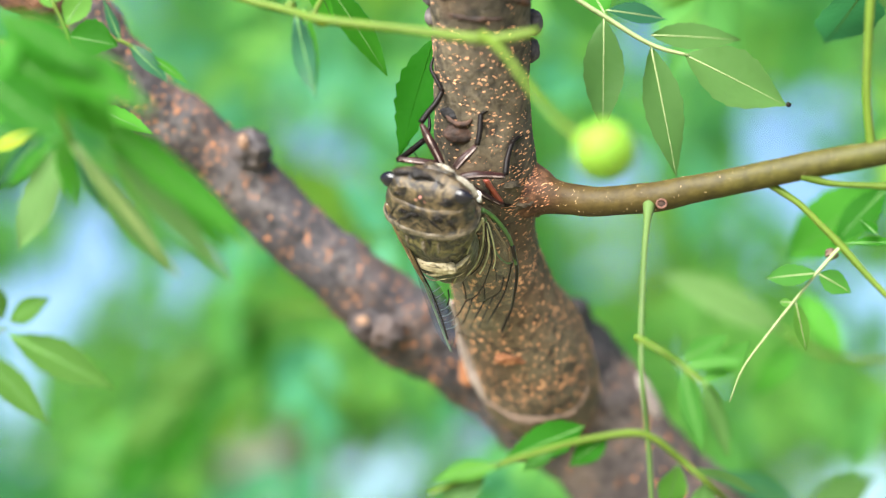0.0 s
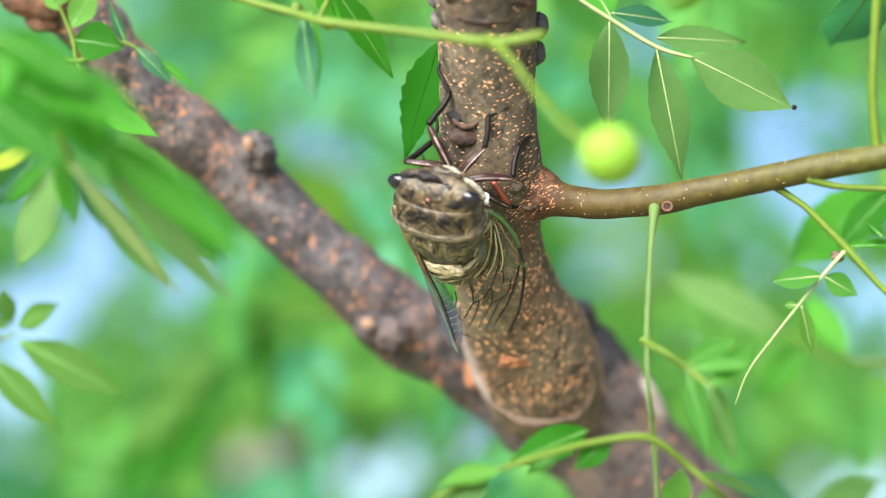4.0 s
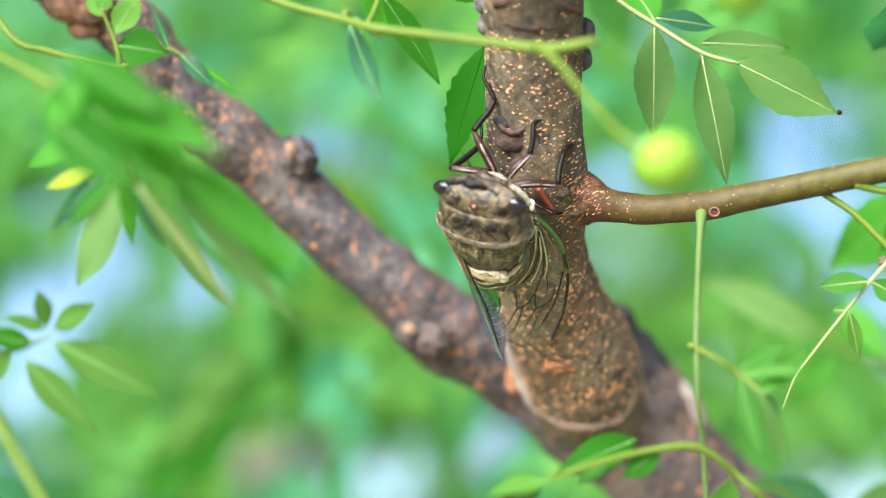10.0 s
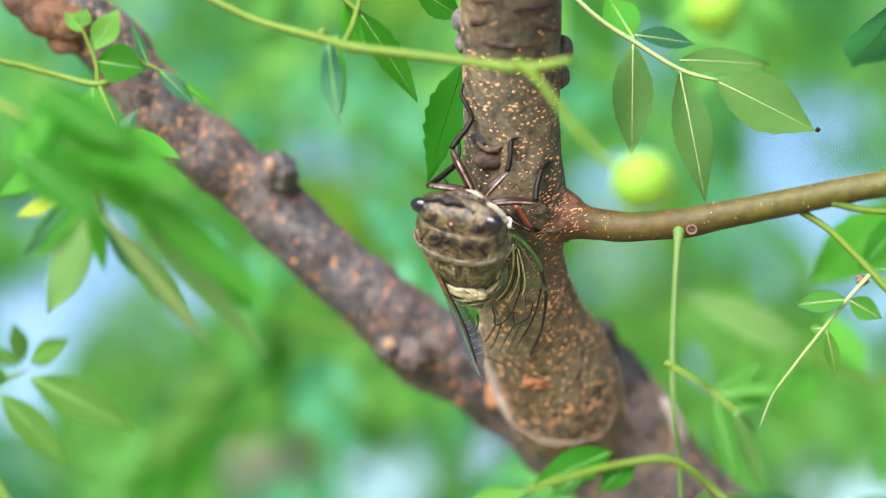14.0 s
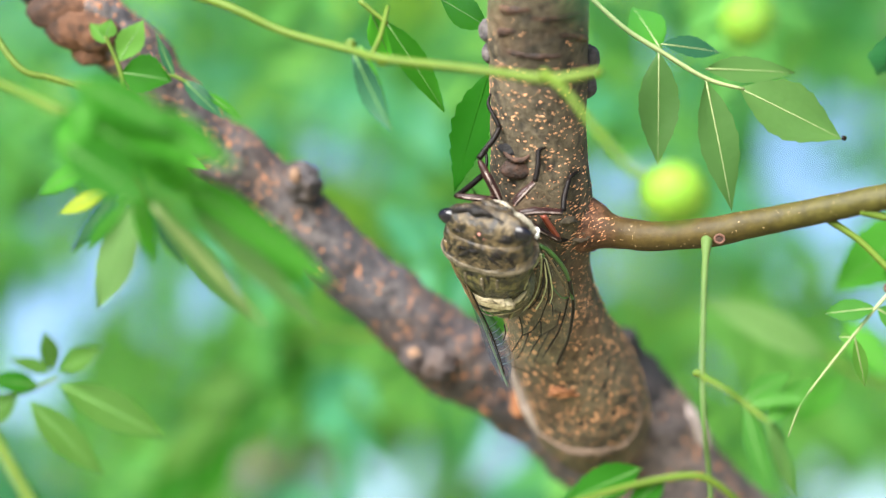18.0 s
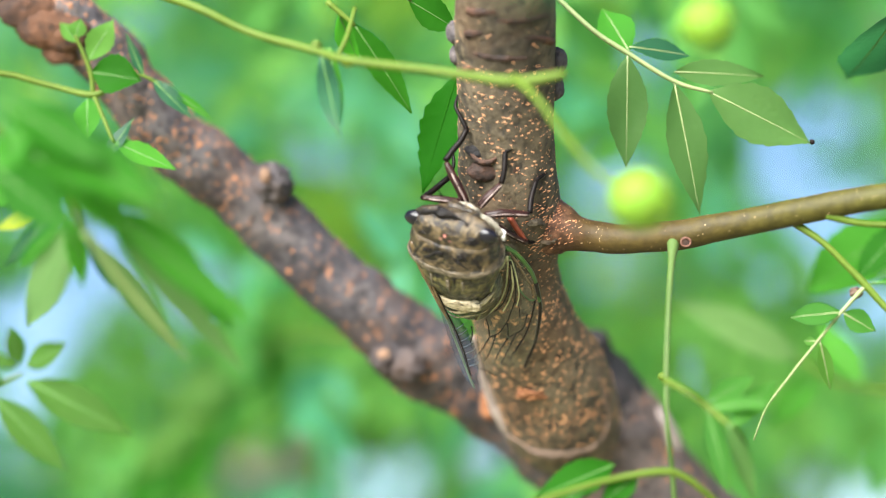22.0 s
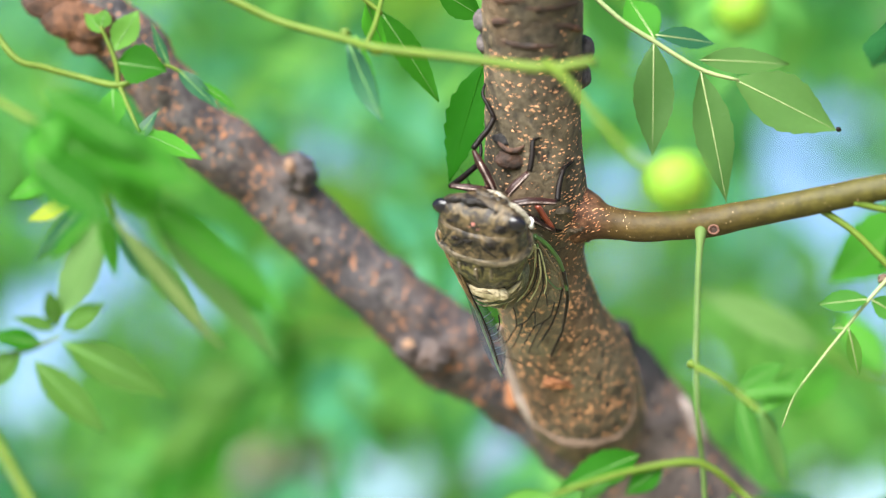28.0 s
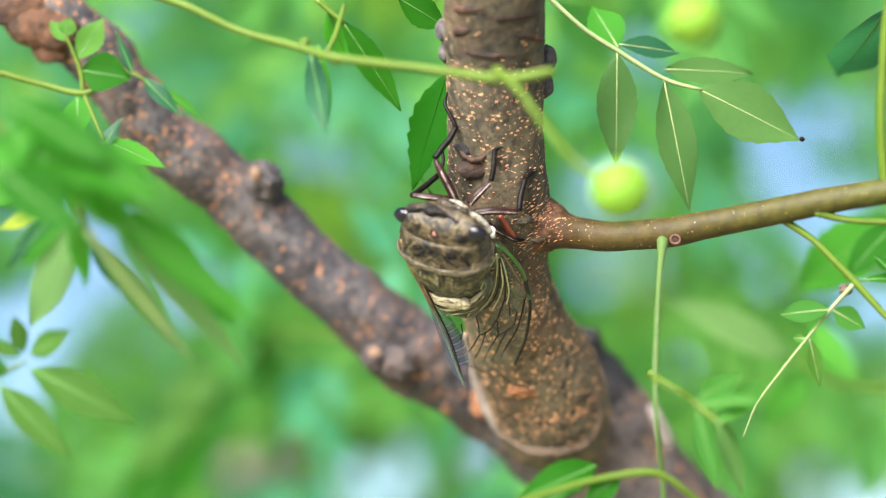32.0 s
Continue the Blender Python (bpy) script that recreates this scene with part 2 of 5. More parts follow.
LEAF_RICH = leaf_material("leaf_rich", (0.007, 0.065, 0.002), (0.013, 0.09, 0.003), (0.03, 0.28, 0.006), 0.45, 0.65, gloss=0.06)
VEIN_GREEN = plain("vein_green", (0.012, 0.045, 0.005), (0.03, 0.085, 0.010), 500, 0.4)
VEIN_GREY = plain("vein_grey", (0.025, 0.040, 0.026), (0.085, 0.12, 0.085), 500, 0.4)
VEIN_BROWN = plain("vein_brown", (0.025, 0.016, 0.006), (0.15, 0.095, 0.04), 400, 0.4)
VEIN_PALE = plain("vein_pale", (0.05, 0.07, 0.075), (0.16, 0.20, 0.21), 400, 0.3)
VEIN_TAN = plain("vein_tan", (0.13, 0.13, 0.05), (0.38, 0.37, 0.20), 300, 0.35)
VEIN_DARK = plain("vein_dark", (0.004, 0.003, 0.003), (0.014, 0.009, 0.006), 500, 0.4, Specular_IOR_Level=0.2)


def membrane(name, tint, least, most):
    """Wing skin: clear, with a thin glossy film of the tint."""
    k = Nodes(name)
    k.surface(Base_Color=(*tint, 1), Roughness=0.12, Specular_IOR_Level=0.5)
    clear = k.node("BsdfTransparent", Color=(0.98, 0.99, 0.96, 1))
    fac = k.ramp(k.noise(500, 3, 0.5, k.coords()), [(0.3, (least,) * 3), (0.7, (most,) * 3)])
    mixed = k.node("MixShader", Fac=fac)
    k.tree.links.new(k.bsdf.outputs[0], mixed.inputs[1])
    k.tree.links.new(clear.outputs[0], mixed.inputs[2])
    k.tree.links.new(mixed.outputs[0], k.out.inputs[0])
    return k.mat


MEMBRANE = membrane("wing_membrane", (0.42, 0.46, 0.34), 0.88, 0.97)
# darker copy for the far wing; its tint carries shade and bluish sheen
MEMBRANE_SHADED = membrane("shaded_membrane", (0.035, 0.055, 0.085), 0.35, 0.6)
NEIGHBOURS = []

# ---- shapes; lengths in millimetres, in the space that looks along the view (x right, y ahead, z up) ----
MM = Matrix.Scale(0.001, 4)
ROOT = Vector((0.16, 0.62, 0.0))
TO_TREE = Matrix.Translation(-ROOT) @ VIEW @ MM


def mesh_of(name, bm, *materials):
    me = bpy.data.meshes.new(name)
    bm.to_mesh(me)
    bm.free()
    for m in materials:
        me.materials.append(m)
    for p in me.polygons:
        p.use_smooth = True
    return me


def part(name, bm, material, parent, label="", space=None):
    """One bmesh as one mesh object under a thing or a part."""
    if space is not None:
        bm.transform(space)
    ob = new(name, mesh_of(name, bm, *(material if isinstance(material, tuple) else (material,))))
    ob.parent = parent
    return tagged(ob, label)


def thing(name, label, category, place=Matrix(), group=""):
    ob = new(name)
    ob.empty_display_size = 0.02
    ob.matrix_basis = place
    return tagged(ob, label, category, group)


def spline(points, steps):
    """A smooth line through points of any dimension, with that many steps between two."""
    pts = np.array(points, float)
    pts = np.vstack([2 * pts[0] - pts[1], pts, 2 * pts[-1] - pts[-2]])
    out = []
    for i in range(1, len(pts) - 2):
        p0, p1, p2, p3 = pts[i - 1:i + 3]
        for s in np.linspace(0, 1, steps, endpoint=False):
            out.append(0.5 * (2 * p1 + (p2 - p0) * s + (2 * p0 - 5 * p1 + 4 * p2 - p3) * s * s + (3 * p1 - p0 - 3 * p2 + p3) * s ** 3))
    out.append(pts[-2])
    return np.array(out)


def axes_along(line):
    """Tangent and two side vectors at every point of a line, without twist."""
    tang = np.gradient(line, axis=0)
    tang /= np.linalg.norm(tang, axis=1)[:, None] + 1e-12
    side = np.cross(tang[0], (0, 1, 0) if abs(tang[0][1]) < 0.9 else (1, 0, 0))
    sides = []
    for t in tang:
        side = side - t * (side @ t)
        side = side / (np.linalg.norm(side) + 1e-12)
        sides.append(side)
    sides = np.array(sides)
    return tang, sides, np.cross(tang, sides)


def tube(points, steps=8, around=24, rough=0.0, grain=0.08, bumps=(), bm=None, slot=0, seed=0.0):
    """A limb: points (x, y, z, radius) with uneven bark; bumps: (place 0 to 1, angle in degrees, height, width)."""
    bm = bm or bmesh.new()
    line = spline(points, steps)
    centre, radius = line[:, :3], line[:, 3]
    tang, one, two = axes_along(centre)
    rings = []
    n = len(line)
    for i in range(n):
        ring = []
        for j in range(around):
            a_ = 2 * math.pi * j / around
            way = Vector(one[i] * math.cos(a_) + two[i] * math.sin(a_))
            r = radius[i]
            p = Vector(centre[i]) + way * r
            if rough:
                r += rough * (noise.noise(p * grain + Vector((seed, 0, 0))) + 0.5 * noise.noise(p * grain * 3.1))
            for at, ang, high, wide in bumps:
                d2 = ((i / (n - 1) - at) * n / steps * 1.0) ** 2 * 4 + (math.remainder(a_ - radians(ang), 2 * math.pi) / 0.5) ** 2
                r += high * math.exp(-d2 / wide)
            ring.append(bm.verts.new(Vector(centre[i]) + way * r))
        rings.append(ring)
    for r0, r1 in zip(rings, rings[1:]):
        for j in range(around):
            bm.faces.new((r0[j], r0[(j + 1) % around], r1[(j + 1) % around], r1[j])).material_index = slot
    for ring, turn in ((rings[0], -1), (rings[-1], 1)):
        bm.faces.new(ring[::turn]).material_index = slot
    return bm


def blade(length, width, teeth=7, fold=0.25, droop=0.15, wave=0.06, seed=0, rows=None, rib=True, bite=0.11):
    """A leaflet along +x in the x-y plane, face to +z: serrated outline, folded on its midrib, which is a raised rib of slot 1."""
    rng = random.Random(seed)
    bm = bmesh.new()
    n = rows or teeth * 4
    lines = []
    ph = rng.uniform(0, 6)
    for i in range(n + 1):
        s = i / n
        half = 0.5 * width * (math.sin(math.pi * s ** 0.86) ** 1.08) * (1 - 0.06 * s)
        x = length * s
        z0 = -droop * length * s * s
        row = []
        for u in (-1, -0.55, 0, 0.55, 1):
            h = half * abs(u)
            if abs(u) == 1 and 0 < i < n:
                h *= 1 + bite * (1 - ((s * teeth + (0.5 if u < 0 else 0)) % 1.0))
            z = z0 + fold * h + wave * width * math.sin(7 * s + ph + 2 * u) * abs(u)
            row.append(bm.verts.new((x + 0.06 * h, math.copysign(h, u) if u else 0.0, z)))
        lines.append(row)
    for r0, r1 in zip(lines, lines[1:]):
        for j in range(4):
            bm.faces.new((r0[j], r0[j + 1], r1[j + 1], r1[j]))
    bmesh.ops.remove_doubles(bm, verts=bm.verts, dist=length * 0.004)
    if rib:
        w = max(length * 0.008, 0.16)
        tube([(length * s, 0, -droop * length * s * s, w * (1.15 - s)) for s in (0, 0.25, 0.5, 0.75, 0.98)], 3, 6, bm=bm, slot=1)
    return bm


def aim(base, tip, face, roll=0.0):
    """The pose of a blade that starts at base, points to tip and turns its face towards a direction."""
    x = (Vector(tip) - Vector(base)).normalized()
    f = Vector(face)
    z = (f - x * f.dot(x)).normalized()
    m = Matrix((x, z.cross(x), z)).transposed().to_4x4()
    return Matrix.Translation(base) @ m @ pose(0, 0, 0, roll)


FRONT = (0, -1, 0.25)


def leaflet(parent, base, tip, width, material, face=FRONT, seed=0, fold=0.2, droop=0.08, teeth=7, label="", space=None, rib=RIB_GREEN, bite=0.11):
    base, tip = Vector(base), Vector(tip)
    bm = blade((tip - base).length, width, teeth, fold, droop, seed=seed, bite=bite)
    bm.transform(aim(base, tip, face))
    return part("leaflet", bm, (material, rib), parent, label, TO_TREE if space is None else space)


# ---- ground ----
bm = bmesh.new()
bmesh.ops.create_grid(bm, x_segments=60, y_segments=60, size=300)
for v in bm.verts:
    r = v.co.length
    v.co.z = 0.02 * noise.noise(v.co * 0.8) if r < 20 else 0.4 * noise.noise(v.co * 0.02) - 0.2
ground = new("ground", mesh_of("ground", bm, GRASS))
tagged(ground, "sunlit dry straw-coloured grassy ground below the trees", "ground", kind="structure")

# ---- the tree ----
tree = thing("chinaberry_tree", "brown chinaberry tree with pale-dotted bark and green compound leaves", "tree", Matrix.Translation(ROOT))


def specks(bm_of, points, count, size, seed, span=(0.0, 1.0), flat=0.45, stretch=1.8, bias=None):
    """Small raised corky spots strewn over a limb, long way round it; all in one mesh."""
    rng = random.Random(seed)
    bm_of.normal_update()
    look_up = BVHTree.FromBMesh(bm_of)
    line = spline(points, 10)
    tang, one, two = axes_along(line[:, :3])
    verts, faces = [], []
    for _ in range(count):
        i = int(rng.uniform(*span) * (len(line) - 1))
        a_ = rng.uniform(0, 2 * math.pi)
        way = Vector(one[i] * math.cos(a_) + two[i] * math.sin(a_))
        mid = Vector(line[i][:3]) + Vector(tang[i]) * rng.uniform(-1.5, 1.5)
        hit, nrm, _, _ = look_up.ray_cast(mid + way * line[i][3] * 2.5, -way)
        if hit is None or (bias and rng.random() > bias(hit)):
            continue
        if nrm.dot(way) < 0:
            nrm = -nrm
        along = Vector(tang[i])
        across = nrm.cross(along).normalized()
        along = across.cross(nrm)
        sz = size * rng.choice((0.45, 0.6, 0.8, 1.0, 1.3))
        n0 = len(verts)
        k = 7
        turn = rng.uniform(-0.4, 0.4)
        for j in range(k):
            b_ = 2 * math.pi * j / k
            u, w = math.cos(b_) * stretch * sz * rng.uniform(0.75, 1.2), math.sin(b_) * sz * rng.uniform(0.75, 1.2)
            u, w = u * math.cos(turn) - w * math.sin(turn), u * math.sin(turn) + w * math.cos(turn)
            verts.append(hit + across * u + along * w - nrm * 0.15 * sz)
        for j in range(k):
            verts.append(hit + (verts[n0 + j] - hit) * 0.55 + nrm * flat * sz)
        for j in range(k):
            faces.append((n0 + j, n0 + (j + 1) % k, n0 + k + (j + 1) % k, n0 + k + j))
        faces.append(tuple(range(n0 + k, n0 + 2 * k)))
    out = bmesh.new()
    vs = [out.verts.new(v) for v in verts]
    for f in faces:
        out.faces.new([vs[q] for q in f])
    return out


FLECKS = []


def strew_flecks(bm_of, points, count, size, seed, parent):
    """Rust-coloured corky flecks on the side of a limb that faces the path, each an object of its own on one of six meshes."""
    rng = random.Random(seed)
    if not FLECKS:
        for q in range(6):
            FLECKS.append(mesh_of("bark_fleck", knob((0, 0, 0), 1.0, (1.25, 1.0, 0.3), 0.5, 80 + q, 2), RUST))
    bm_of.normal_update()
    look_up = BVHTree.FromBMesh(bm_of)
    line = spline(points, 10)
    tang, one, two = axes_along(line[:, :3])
    while count:
        i = int(rng.uniform(0.03, 0.97) * (len(line) - 1))
        a_ = rng.uniform(0, 2 * math.pi)
        way = Vector(one[i] * math.cos(a_) + two[i] * math.sin(a_))
        if way.y > 0.25:
            continue
        hit, nrm, _, _ = look_up.ray_cast(Vector(line[i][:3]) + Vector(tang[i]) * rng.uniform(-2, 2) + way * line[i][3] * 2.5, -way)
        if hit is None:
            continue
        count -= 1
        nrm = -nrm if nrm.dot(way) < 0 else nrm
        across = nrm.cross(Vector(tang[i])).normalized()
        sz = size * rng.choice((0.5, 0.6, 0.8, 1.0, 1.3))
        ob = new("bark_fleck", rng.choice(FLECKS))
        ob.parent = parent
        ob.matrix_basis = TO_TREE @ Matrix.Translation(hit) @ Matrix((across, nrm.cross(across), nrm)).transposed().to_4x4() @ pose(0, 0, 0, 0, 0, rng.uniform(-40, 40)) @ Matrix.Diagonal((sz, sz * rng.uniform(0.6, 1), sz, 1))


def knob(centre, radius, squash=(1, 1, 1), lump=0.12, seed=0.0, fine=4):
    bm = bmesh.new()
    bmesh.ops.create_icosphere(bm, subdivisions=fine, radius=radius)
    for v in bm.verts:
        q = v.co * (1.6 / radius) + Vector((seed, 3, 1))
        v.co *= 1 + lump * (noise.noise(q) + 0.6 * noise.noise(q * 2.7) + 0.3 * noise.noise(q * 6))
        v.co = Vector(a_ * b_ for a_, b_ in zip(v.co, squash))
    bm.transform(Matrix.Translation(Vector(centre[:3])))
    return bm


LIMB = [(90.7, 448.8, -99.0, 16.52), (69.5, 448.8, -79.2, 15.86), (60.3, 445.1, -68.3, 15.46), (47.0, 441.3, -56.8, 14.95), (36.9, 437.6, -43.0, 14.43), (33.9, 435.7, -34.8, 13.60), (30.9, 433.8, -26.4, 10.22), (28.7, 432.0, -19.5, 6.87), (28.2, 430.1, -13.6, 4.56)]
low = [tuple((VIEW.inverted() @ Vector(p)) * 1000) + (r,) for p, r in (((ROOT.x, ROOT.y, -0.05), 60), ((ROOT.x, ROOT.y - 0.01, 0.5), 48), ((ROOT.x - 0.005, ROOT.y - 0.03, 1.1), 38), ((ROOT.x - 0.03, ROOT.y - 0.10, 1.42), 22))]
part("trunk", tube(low + LIMB[:2], 10, 32, 1.2, 0.05), OLD_BARK, tree, space=TO_TREE)
limb_bm = tube(LIMB, 14, 48, 0.9, 0.16, seed=4)
limb_copy = limb_bm.copy()
# limb's upper end again, slightly thicker, in the dark colour of its shaded hollow
stub_rows = [(*p[:3], p[3] * k_) for p, k_ in zip(LIMB[-5:], (0.8, 0.93, 1.02, 1.04, 1.05))]
limb = part("limb", limb_bm, LIMB_BARK, tree, "grey-brown limb with rough rust-flecked bark", TO_TREE)
part("broken_stub", tube(stub_rows, 14, 40, 0.9, 0.16, seed=4), SHADED_BARK, limb, "stub of the limb, coloured dark for its shade", TO_TREE)
strew_flecks(limb_copy, LIMB[:6], 60, 0.5, 11, limb)
tagged(part("speck_scatter", specks(limb_copy, LIMB, 800, 0.25, 18, (0.03, 0.97), 0.3, 1.4), RUST, limb, space=TO_TREE), kind="stuff")
ARM = [(-109.0, 396.4, 81.8, 6.77), (-99.0, 398.3, 68.7, 6.80), (-87.7, 400.2, 57.9, 7.07), (-81.1, 400.9, 52.1, 6.85), (-74.5, 402.4, 45.7, 6.75), (-69.2, 403.9, 38.8, 6.54), (-62.5, 405.8, 30.0, 6.81), (-56.3, 407.7, 24.6, 7.08), (-46.6, 411.4, 17.4, 7.39), (-32.4, 415.1, 3.3, 7.46), (-18.4, 418.9, -9.3, 8.14), (-9.0, 422.6, -17.5, 9.21), (0.8, 426.4, -24.0, 8.29), (12.2, 430.1, -32.8, 7.85), (21.2, 433.8, -39.7, 9.20), (35.7, 439.4, -47.1, 11.39), (51.5, 441.3, -57.7, 13.00)]
arm_bm = tube(ARM, 12, 48, 1.0, 0.15, seed=9)
arm_copy = arm_bm.copy()
arm = part("side_limb", arm_bm, OLD_BARK, tree, "slanting brown limb with orange-flecked bark", TO_TREE)
strew_flecks(arm_copy, ARM, 298, 0.42, 12, arm)
tagged(part("speck_scatter", specks(arm_copy, ARM, 2600, 0.27, 16, (0.03, 0.97), 0.3, 1.4), RUST, arm, space=TO_TREE), kind="stuff")
part("knot", knob((-40.2, 405.8, 19.5), 4.2, (1.0, 0.9, 1.0), 0.32, 1), OLD_BARK, arm, "dark knot where a twig broke off", TO_TREE)
part("knot_heart", knob((-41.1, 401.0, 20.9), 1.3, (0.9, 0.6, 1.25), 0.2, 2), CORK, arm, space=TO_TREE)
part("burl", knob((-15.7, 413.3, -17.9), 3.4, (1.1, 0.9, 1.0), 0.3, 5), OLD_BARK, arm, space=TO_TREE)
part("burl", knob((-11.4, 411.4, -19.3), 3.6, (1.0, 0.9, 1.0), 0.3, 6), OLD_BARK, arm, space=TO_TREE)
part("burl_heart", knob((-16.5, 411.0, -17.1), 1.2, (1.2, 0.8, 1.1), 0.25, 7), CORK, arm, space=TO_TREE)
for i, (p, r) in enumerate((((-85.9, 394.6, 51.2), 3.6), ((-81.8, 394.6, 49.8), 3.2), ((-89.4, 394.6, 54.7), 3.6), ((-82.8, 396.4, 46.2), 2.4))):
    part("burl", knob(p, r * 1.2, (1.4, 0.6, 1.0), 0.12, 10 + i), RUST_BARK, arm, space=TO_TREE)
STEM = [(7.6, 349.7, 57.8, 9.06), (7.6, 357.2, 46.4, 9.47), (7.9, 362.0, 37.4, 9.28), (8.2, 367.6, 26.1, 9.20), (9.0, 374.0, 13.3, 10.13), (9.9, 383.3, 1.2, 9.37), (13.1, 392.7, -10.3, 10.41), (18.1, 403.9, -20.7, 12.49), (21.2, 413.3, -29.1, 12.90), (24.5, 428.2, -34.8, 10.6), (27.7, 445.1, -40.0, 6.6)]
stem_bm = tube(STEM, 16, 64, 0.30, 0.2)


def on_foot(p):
    """Lenticels stop at the swollen rim where the stem grows out of the limb."""
    return 1.0 if p.z / p.y > -0.0905 + 0.0103 * ((p.x / p.y - 0.0504) / 0.028) ** 2 else 0.05


spots = specks(stem_bm, STEM, 5600, 0.135, 13, (0.05, 0.98), 0.45, 2.3, lambda p: 0.06 if p.z > 39 + 3 * noise.noise(p * 0.3) else 0.35 + 1.3 * max(0.0, 0.5 + noise.noise(p * 0.35)))
blots = specks(stem_bm, STEM, 1600, 0.34, 14, (0.52, 0.99), 0.35, 1.15, on_foot)
stem_bm_copy = stem_bm.copy()
stem = part("stem", stem_bm, BARK, tree, "upright grey-brown stem dotted with pale orange lenticels", TO_TREE)
tagged(part("lenticel_scatter", spots, LENTICEL, stem, "pale orange corky lenticels", TO_TREE), kind="stuff")
tagged(part("lenticel_scatter", blots, BLOTCH, stem, "round rust-orange lenticels", TO_TREE), kind="stuff")
for i, (p, r) in enumerate((((17.4, 362.0, 41.2), 2.5), ((17.1, 363.5, 36.2), 2.3), ((-1.5, 357.5, 46.0), 2.2), ((-1.2, 359.8, 42.1), 1.9), ((20.0, 373.3, 12.4), 1.3))):
    part("bud", knob(p, r, (0.85, 1, 1.1), 0.1, 20 + i), OLD_BARK, stem, space=TO_TREE)

rings = random.Random(17)
for y in (39.5, 42.0, 44.5, 46.0, 48.5, 50.0, 52.5, 54.0):
    p0 = min(spline(STEM, 16), key=lambda q: abs(q[2] - y))
    r0 = p0[3] * 1.005
    arc = [(p0[0] + r0 * math.sin(t_), p0[1] - r0 * math.cos(t_), p0[2] - 0.9 * abs(math.cos(t_)) + 0.5 * math.sin(3 * t_ + y), 0.95 * (0.5 + 0.5 * math.sin(2.3 * t_ + y * 1.7))) for t_ in np.linspace(rings.uniform(-1.4, -0.6), rings.uniform(0.6, 1.4), 14)]
    part("bark_wrinkle", tube(arc, 4, 8, 0.2, 0.9), RUST_BARK, stem, space=TO_TREE)
part("leaf_scar", knob((3.8, 361.4, 20.3), 3.1, (1.0, 0.42, 0.62), 0.12, 12), RUST_BARK, stem, "smooth brown swelling below a leaf scar", TO_TREE)
part("leaf_scar", knob((9.3, 360.6, 21.3), 1.6, (0.9, 0.4, 1.0), 0.12, 14), RUST_BARK, stem, space=TO_TREE)
# flat dark lump whose colour stands for the shade inside the scar
part("scar_hollow", knob((3.2, 361.0, 24.2), 2.3, (1.3, 0.3, 0.62), 0.2, 13), SHADED_BARK, stem, "hollow of a leaf scar, its shade put in as dark colour", TO_TREE)
part("scar_ridge", tube([(1.1, 361.2, 24.1, 0.2), (1.9, 360.4, 22.8, 0.42), (3.4, 359.8, 21.9, 0.55), (5.1, 359.6, 22.0, 0.5), (6.2, 359.6, 23.0, 0.2)], 5, 8, 0.12, 1.2), RUST_BARK, stem, "corky brown lip", TO_TREE)
part("scar_ridge", tube([(0.2, 361.6, 24.4, 0.25), (1.7, 360.9, 25.4, 0.4), (3.6, 360.3, 25.8, 0.45), (5.5, 360.0, 25.3, 0.4), (7.0, 360.0, 24.1, 0.2)], 5, 8, 0.15, 1.2), BARK, stem, space=TO_TREE)
# the ridge's pale colour imitates light reflected along the stem's edge
part("bark_collar", tube([(2.3, 391, -12.0, 0.3), (3.9, 397, -17.7, 0.8), (5.9, 402, -23.6, 1.4), (8.2, 405, -28.7, 1.8), (11.7, 408, -33.5, 2.1), (16.4, 410, -37.2, 2.2), (22.9, 413, -39.6, 1.8), (28.4, 418, -39.8, 1.1), (32.5, 423, -37.9, 0.4)], 6, 12, 0.3, 0.4), LIT_BARK, stem, "ridge where the stem joins the limb, coloured pale for reflected light", TO_TREE)
foot_rim = []
for x, z, r in ((0.0244, -0.0822, 0.7), (0.040, -0.0913, 1.1), (0.052, -0.0925, 1.2), (0.0665, -0.0898, 0.9), (0.0740, -0.0822, 0.65), (0.0765, -0.0725, 0.5), (0.0745, -0.0633, 0.35), (0.071, -0.052, 0.2)):
    touch = BVHTree.FromBMesh(stem_bm_copy).ray_cast(Vector((0, 0, 0)), Vector((x, 1, z)).normalized())[0]
    if touch:
        foot_rim.append((touch.x, touch.y + 0.2, touch.z, r))
part("bark_collar", tube(foot_rim, 8, 12, 0.45, 0.6), FOOT_CORK, stem, "corky brown rim round the foot of the stem", TO_TREE)
# pale strip added along the limb's edge in place of rim light
part("lit_edge", tube([(42.9, 431, -30.3, 2.2), (44.7, 431, -34.4, 3.4), (46.6, 432, -38.7, 3.2), (48.6, 434, -43.1, 1.8)], 6, 16, 0.5, 0.3), LIT_BARK, limb, "limb edge coloured pale lavender-grey as rim-lit", TO_TREE)
part("rust_patch", knob((6.3, 411.4, -27.7), 1.9, (0.8, 0.35, 1.7), 0.8, 34), DEEP_RUST, arm, "rust-orange patch under the fork", TO_TREE)
part("scar_crust", knob((14.3, 391.2, -23.8), 1.6, (2.0, 1.2, 0.8), 0.45, 33), DEEP_RUST, stem, "rust-orange corky scar", TO_TREE)
